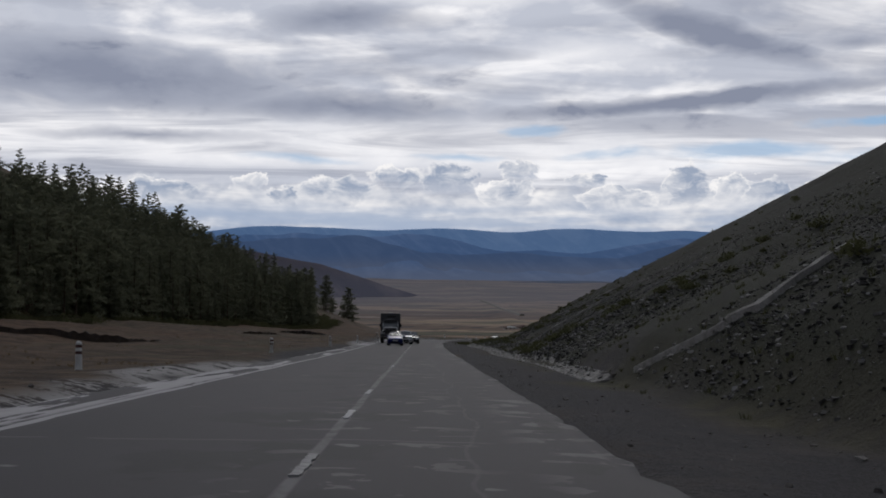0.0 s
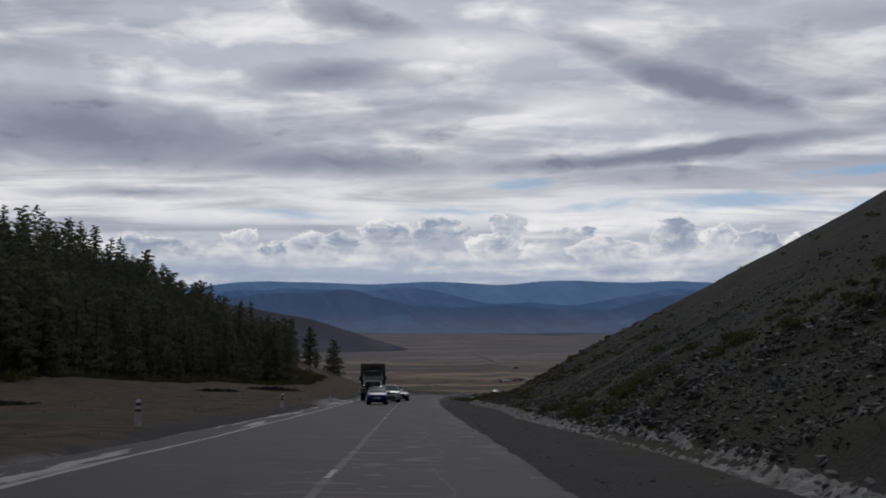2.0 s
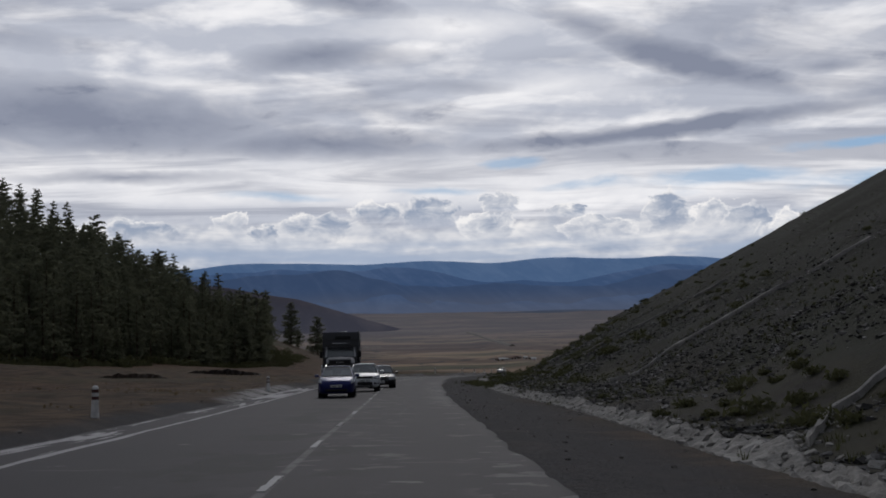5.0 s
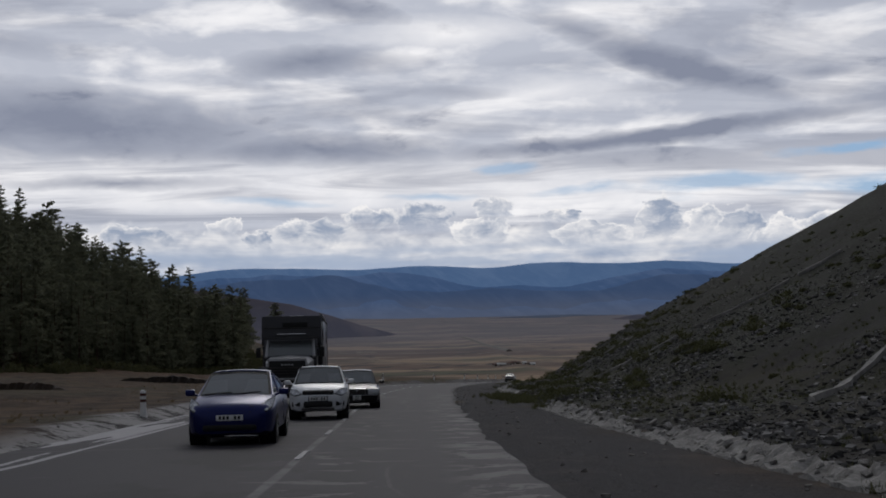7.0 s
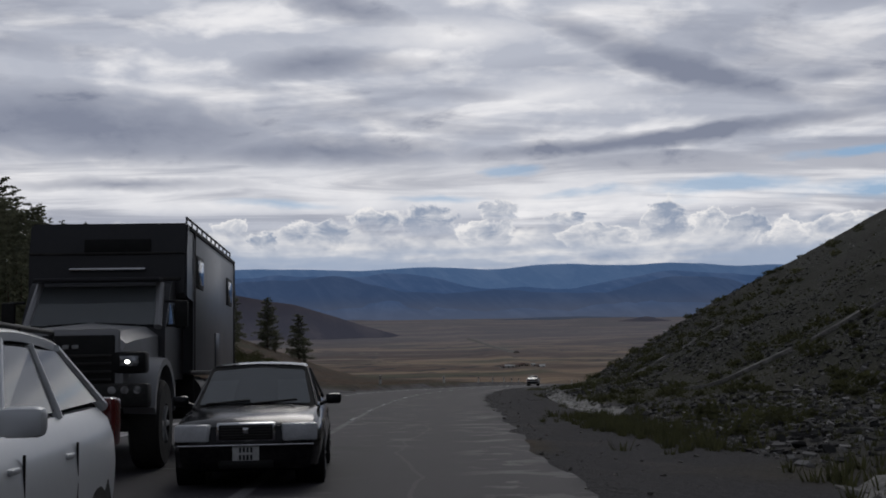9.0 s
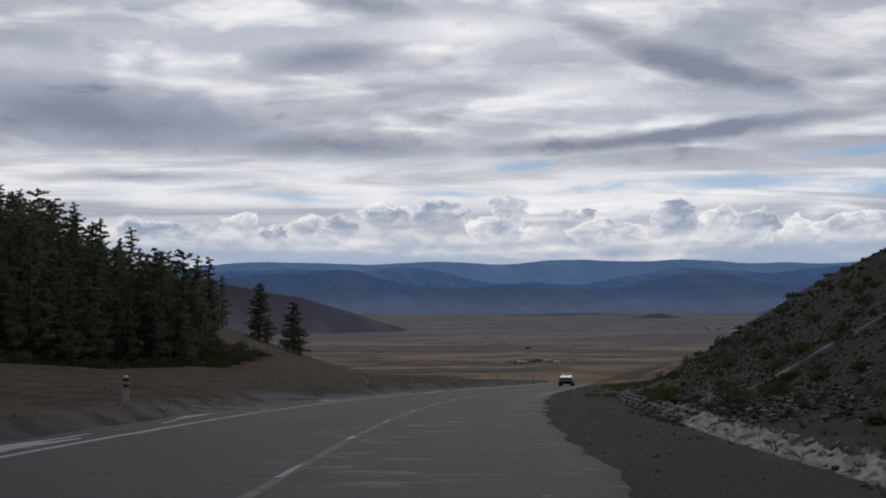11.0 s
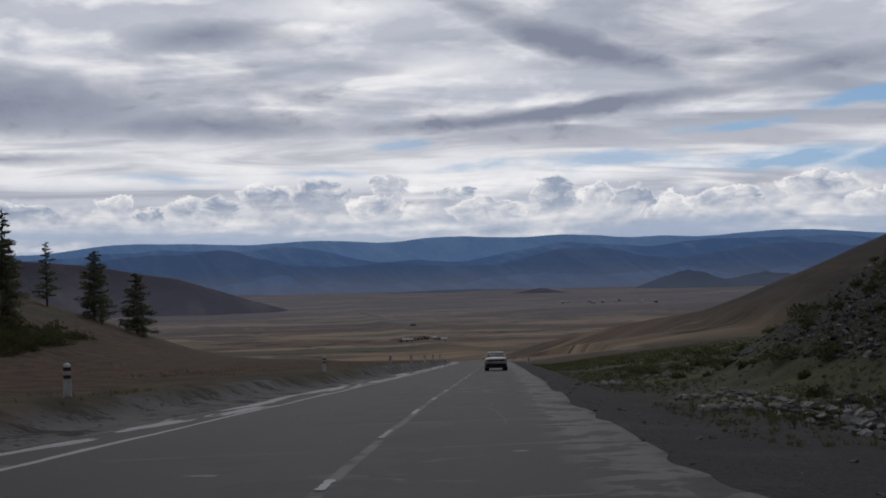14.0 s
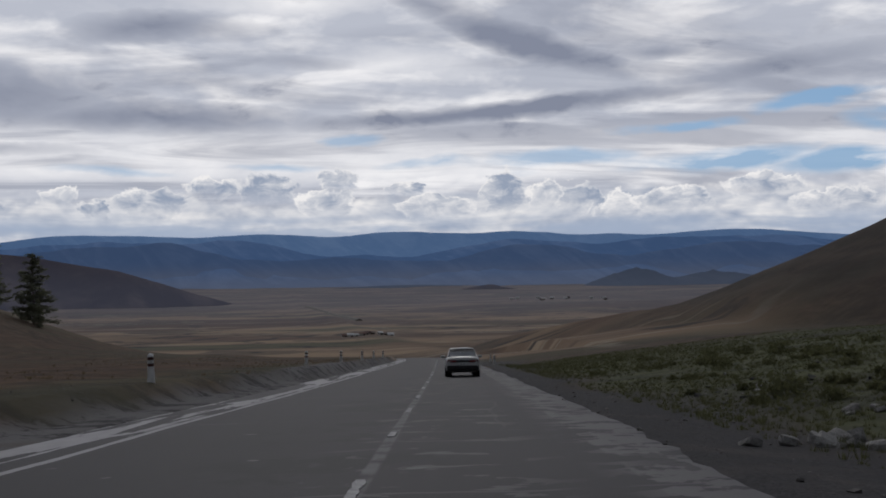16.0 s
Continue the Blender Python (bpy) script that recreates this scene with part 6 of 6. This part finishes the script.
def nose_meadow():
    """Thick green grass and low shrubs on the flat past the end of the cut hillside."""
    rng = np.random.default_rng(23)
    n = 26000
    y = rng.uniform(226, 345, n)
    l = 5.6 + np.abs(rng.normal(0, 1, n)) * 15
    x = middle(y) + l
    keep = (rugged(x, y, 9.0, 3, 101) + rng.random(n) * 0.9 > 0.42) & (right_hill(x, y) - level(y) < 4.0)
    x, y = x[keep][:20000], y[keep][:20000]
    scattered("meadow_grass", "dark green meadow grass past the end of the hillside", "grass", M_MEADOW, list(zip(x, y, ground_height(x, y), 0.07 + rng.random(len(x)) ** 2 * 0.15, [rng] * len(x))), tuft)
    n = 190
    y = rng.uniform(222, 320, n)
    x = middle(y) + 7.5 + np.abs(rng.normal(0, 1, n)) * 13
    keep = rugged(x, y, 8.0, 2, 103) + rng.random(n) * 0.6 > 0.35
    x, y = x[keep], y[keep]
    scattered("meadow_shrubs", "low dark green shrubs in the roadside meadow", "bushes", M_MEADOW, list(zip(x, y, ground_height(x, y), 0.2 + rng.random(len(x)) ** 2 * 0.55, [rng] * len(x))), bush)


nose_meadow()


def pale_outcrops():
    """Heaps of pale broken rock beside the shoulder, block by block."""
    rng = random.Random(31)
    blocks = [block_mesh("rock", 140 + i, M_CONCRETE) for i in range(4)]
    for cx, cy, wide, count in ((11.6, 257.0, 1.0, 14), (15.2, 261.5, 0.9, 10), (9.5, 236.3, 0.9, 14), (10.1, 241.6, 0.7, 9), (9.2, 230.5, 0.8, 9)):
        t = empty("rock_heap", "heap of pale broken rock in the grass beside the shoulder", "rocks", "rock heaps")
        for _ in range(count):
            x, y = cx + rng.gauss(0, wide * 0.5), cy + rng.gauss(0, wide * 0.45)
            near = math.exp(-((x - cx) ** 2 + (y - cy) ** 2) / wide ** 2)
            size = rng.uniform(0.10, 0.32)
            o = new("rock", blocks[rng.randrange(4)])
            o.parent = t
            o.matrix_basis = pose(x, y, height_at(x, y) + 0.25 * near * size, rng.uniform(-30, 30), rng.uniform(-30, 30), rng.uniform(0, 360)) @ Matrix.Diagonal((size, size * rng.uniform(0.6, 1.0), size * rng.uniform(0.4, 0.8), 1))


pale_outcrops()


def drain_grass():
    """Lush grass grown over the gaps of the drain and along the shoulder's edge."""
    rng = np.random.default_rng(19)
    n = 900
    y = rng.uniform(140, 170, n)
    x = middle(y) + 6.9 + rng.normal(0, 0.55, n)
    open_ = (y > 144) & (y < 168)
    keep = open_ & (rugged(x, y, 5.0, 2, 97) + rng.random(n) * 0.8 > 0.35)
    x, y = x[keep], y[keep]
    scattered("drain_grass", "lush green grass grown over the broken drain", "grass", M_BUSH, list(zip(x, y, ground_height(x, y), 0.16 + rng.random(len(x)) * 0.26, [rng] * len(x))), tuft)


def drain_bed():
    """The crumbled concrete bed under the lining plates."""
    for n, (y0, y1) in enumerate(((37, 92), (92, 146), (166, 196))):
        rings = []
        rng = random.Random(n)
        jit = lambda a: rng.uniform(-a, a)
        for i in range(int((y1 - y0) / 0.22)):
            y = y0 + i * 0.22
            l = DRAIN + 0.05 + 0.22 * math.sin(y * 0.13) + (0.75 * min(1.0, max(0.0, (y - 160) / 20)))
            w = 0.46 + 0.24 * float(rugged(y, 3.0, 2.0, 3, 5))
            x = float(middle(y)) + l
            g = lambda d: max(height_at(x + d, y), road_z(x, y) - 0.12 + 0.5 * d)
            rings.append([(x - 0.25, y, g(-0.25) - 0.15)] + [(x + w * f + jit(0.05), y + jit(0.08), g(w * f) + 0.03 + jit(0.055)) for f in (-0.35, 0.0, 0.3, 0.6, 0.9)] + [(x + w + 0.1 + jit(0.06), y, g(w + 0.1) - 0.2)])
        bm = fresh()
        loft(bm, rings)
        tagged(new("drain_bed", to_mesh("drain_bed", bm, M_CONCRETE, False)), "crumbled pale concrete bed of the side drain", "drain bed", "drain beds", kind="structure")


drain_grass()
drain_bed()


def earth_scarp(points, tall, seed):
    """A ragged cut of dark bare earth in the left flat."""
    rng = random.Random(seed)
    pts = []
    for (xa, ya), (xb, yb) in zip(points, points[1:]):
        for i in range(14):
            f = i / 14
            pts.append((xa + (xb - xa) * f, ya + (yb - ya) * f))
    rings = []
    for i, (x, y) in enumerate(pts):
        e = math.sin(i / (len(pts) - 1) * math.pi) ** 0.6
        h = tall * e * rng.uniform(0.7, 1.15)
        j = rng.gauss(0, 0.25)
        z = lambda d: height_at(x, y + d)
        rings.append([(x, y - 0.9 + j, z(-0.9) - 0.25), (x, y - 0.35 + j, z(-0.4) + h * 0.55), (x + 0.1, y - 0.15 + j, z(0) + h), (x, y + 0.5 + j, z(0.5) + h * 0.95), (x, y + 3.5, z(3.5) - 0.2)])
    bm = fresh()
    loft(bm, rings, closed=False)
    tagged(new("earth_scarp", to_mesh("earth_scarp", bm, M_SOIL)), "low dark scarp of bare earth in the verge", "earth bank", "earth scarps", kind="structure")


M_SOIL = material("dark_soil", build=mottled((0.012, 0.009, 0.007), (0.045, 0.031, 0.022), 1.2, 0.95, 0.9, 0.08))
earth_scarp(((-42.0, 99.0), (-36.0, 108.0), (-29.0, 108.0), (-24.0, 102.0)), 0.75, 1)
earth_scarp(((-31.0, 178.0), (-28.0, 181.0), (-24.0, 178.0)), 0.6, 2)
earth_scarp(((-30.0, 214.0), (-26.0, 218.0), (-21.0, 216.0)), 0.6, 3)


# ---------------------------------------------------------------- middle line
def dash_mesh(length, width, seed):
    """A worn painted dash with ragged edges."""
    rng = random.Random(seed)
    bm = fresh()
    rows = []
    for i in range(13):
        y = -length / 2 + length * i / 12
        x0, x1 = -width / 2 + rng.uniform(0, 0.035), width / 2 - rng.uniform(0, 0.035)
        rows.append([(x0, y, 0.0), (x1, y, 0.0), (x1, y, -0.03), (x0, y, -0.03)])
    loft(bm, rows)
    return to_mesh("dash", bm, M_PAINT_LINE, False)


DASHES = [dash_mesh(1.9, 0.14, s) for s in range(4)]
y, n = 4.5, 0
while y < 500:
    if not (30 < y < 78 and n % 3) and not (150 < y < 160):
        o = new("dash", DASHES[n % 4])
        o.parent = road
        s = float(middle(y + 1) - middle(y - 1)) / 2
        g = float(level(y + 1) - level(y - 1)) / 2
        o.matrix_basis = pose(float(middle(y)), y, float(level(y)) + 0.016, math.degrees(math.atan(g)), 0, -math.degrees(math.atan(s))) @ Matrix.Diagonal((1, 1 if n % 5 else 0.5, 1, 1))
    y += 7.3
    n += 1


# ---------------------------------------------------------------- out on the plain
def far_houses():
    """Small houses of the settlements, as gabled blocks."""
    rng = random.Random(3)
    mats = [material("house_white", build=mottled((0.35, 0.34, 0.33), (0.6, 0.59, 0.57), 0.3)), material("house_dark", build=mottled((0.05, 0.04, 0.035), (0.12, 0.09, 0.075), 0.3)), material("house_roof", build=mottled((0.07, 0.035, 0.028), (0.13, 0.07, 0.055), 0.3))]
    def house(x, y, w, d, h, wall):
        t = empty("house", "small single-storey house with a gabled roof, far out on the plain", "house", "houses on the plain", pose(x, y, height_at(x, y) - 0.3, 0, 0, rng.uniform(-30, 30)))
        q = fresh()
        box(q, (0, 0, h / 2), (w, d, h), 0.05)
        part("wall", q, mats[wall], t)
        q = fresh()
        o = 0.4
        loft(q, [[(-w / 2 - o, s * (d / 2 + o), h), (w / 2 + o, s * (d / 2 + o), h), (w / 2 + o, 0, h + d * 0.38), (-w / 2 - o, 0, h + d * 0.38)][:4] for s in (-1, 1)])
        part("roof", q, mats[rng.choice((0, 0, 1, 2))], t)
        q = fresh()
        box(q, (w * 0.2, -d / 2 - 0.03, h * 0.5), (1.0, 0.06, 1.1), 0.02)
        part("window", q, M_CABIN, t)
    for i in range(9):
        house(50 + i * 3.2 + rng.uniform(-1.5, 1.5), 905 + rng.uniform(-5, 5), rng.uniform(1.8, 3.4), rng.uniform(2.0, 3), rng.uniform(0.9, 1.4), rng.choice((0, 0, 1)))
    for i in range(12):
        house(400 + i * 13 + rng.uniform(-6, 6), 2080 + rng.uniform(-120, 120), rng.uniform(4, 7), 4, 2.0, rng.choice((0, 0, 1)))
    for i in range(5):
        house(330 + i * 7 + rng.uniform(-3, 3), 1300 + rng.uniform(-60, 60), 2.6, 2.2, 1.1, i % 2)


def embankment():
    """The long bank of a raised road out on the plain."""
    bm = fresh()
    rings = []
    for i in range(13):
        f = i / 12
        x, y = 62 + 24 * f, 1850 - 590 * f
        z = height_at(x, y)
        rings.append([(x - 5, y, z - 1), (x - 1.2, y, z + 1.8), (x + 1.2, y, z + 1.8), (x + 5, y, z - 1)])
    loft(bm, rings)
    tagged(new("embankment", to_mesh("embankment", bm, M_STONE)), "pale raised road bank out on the plain", "embankment", kind="structure")


far_houses()
embankment()
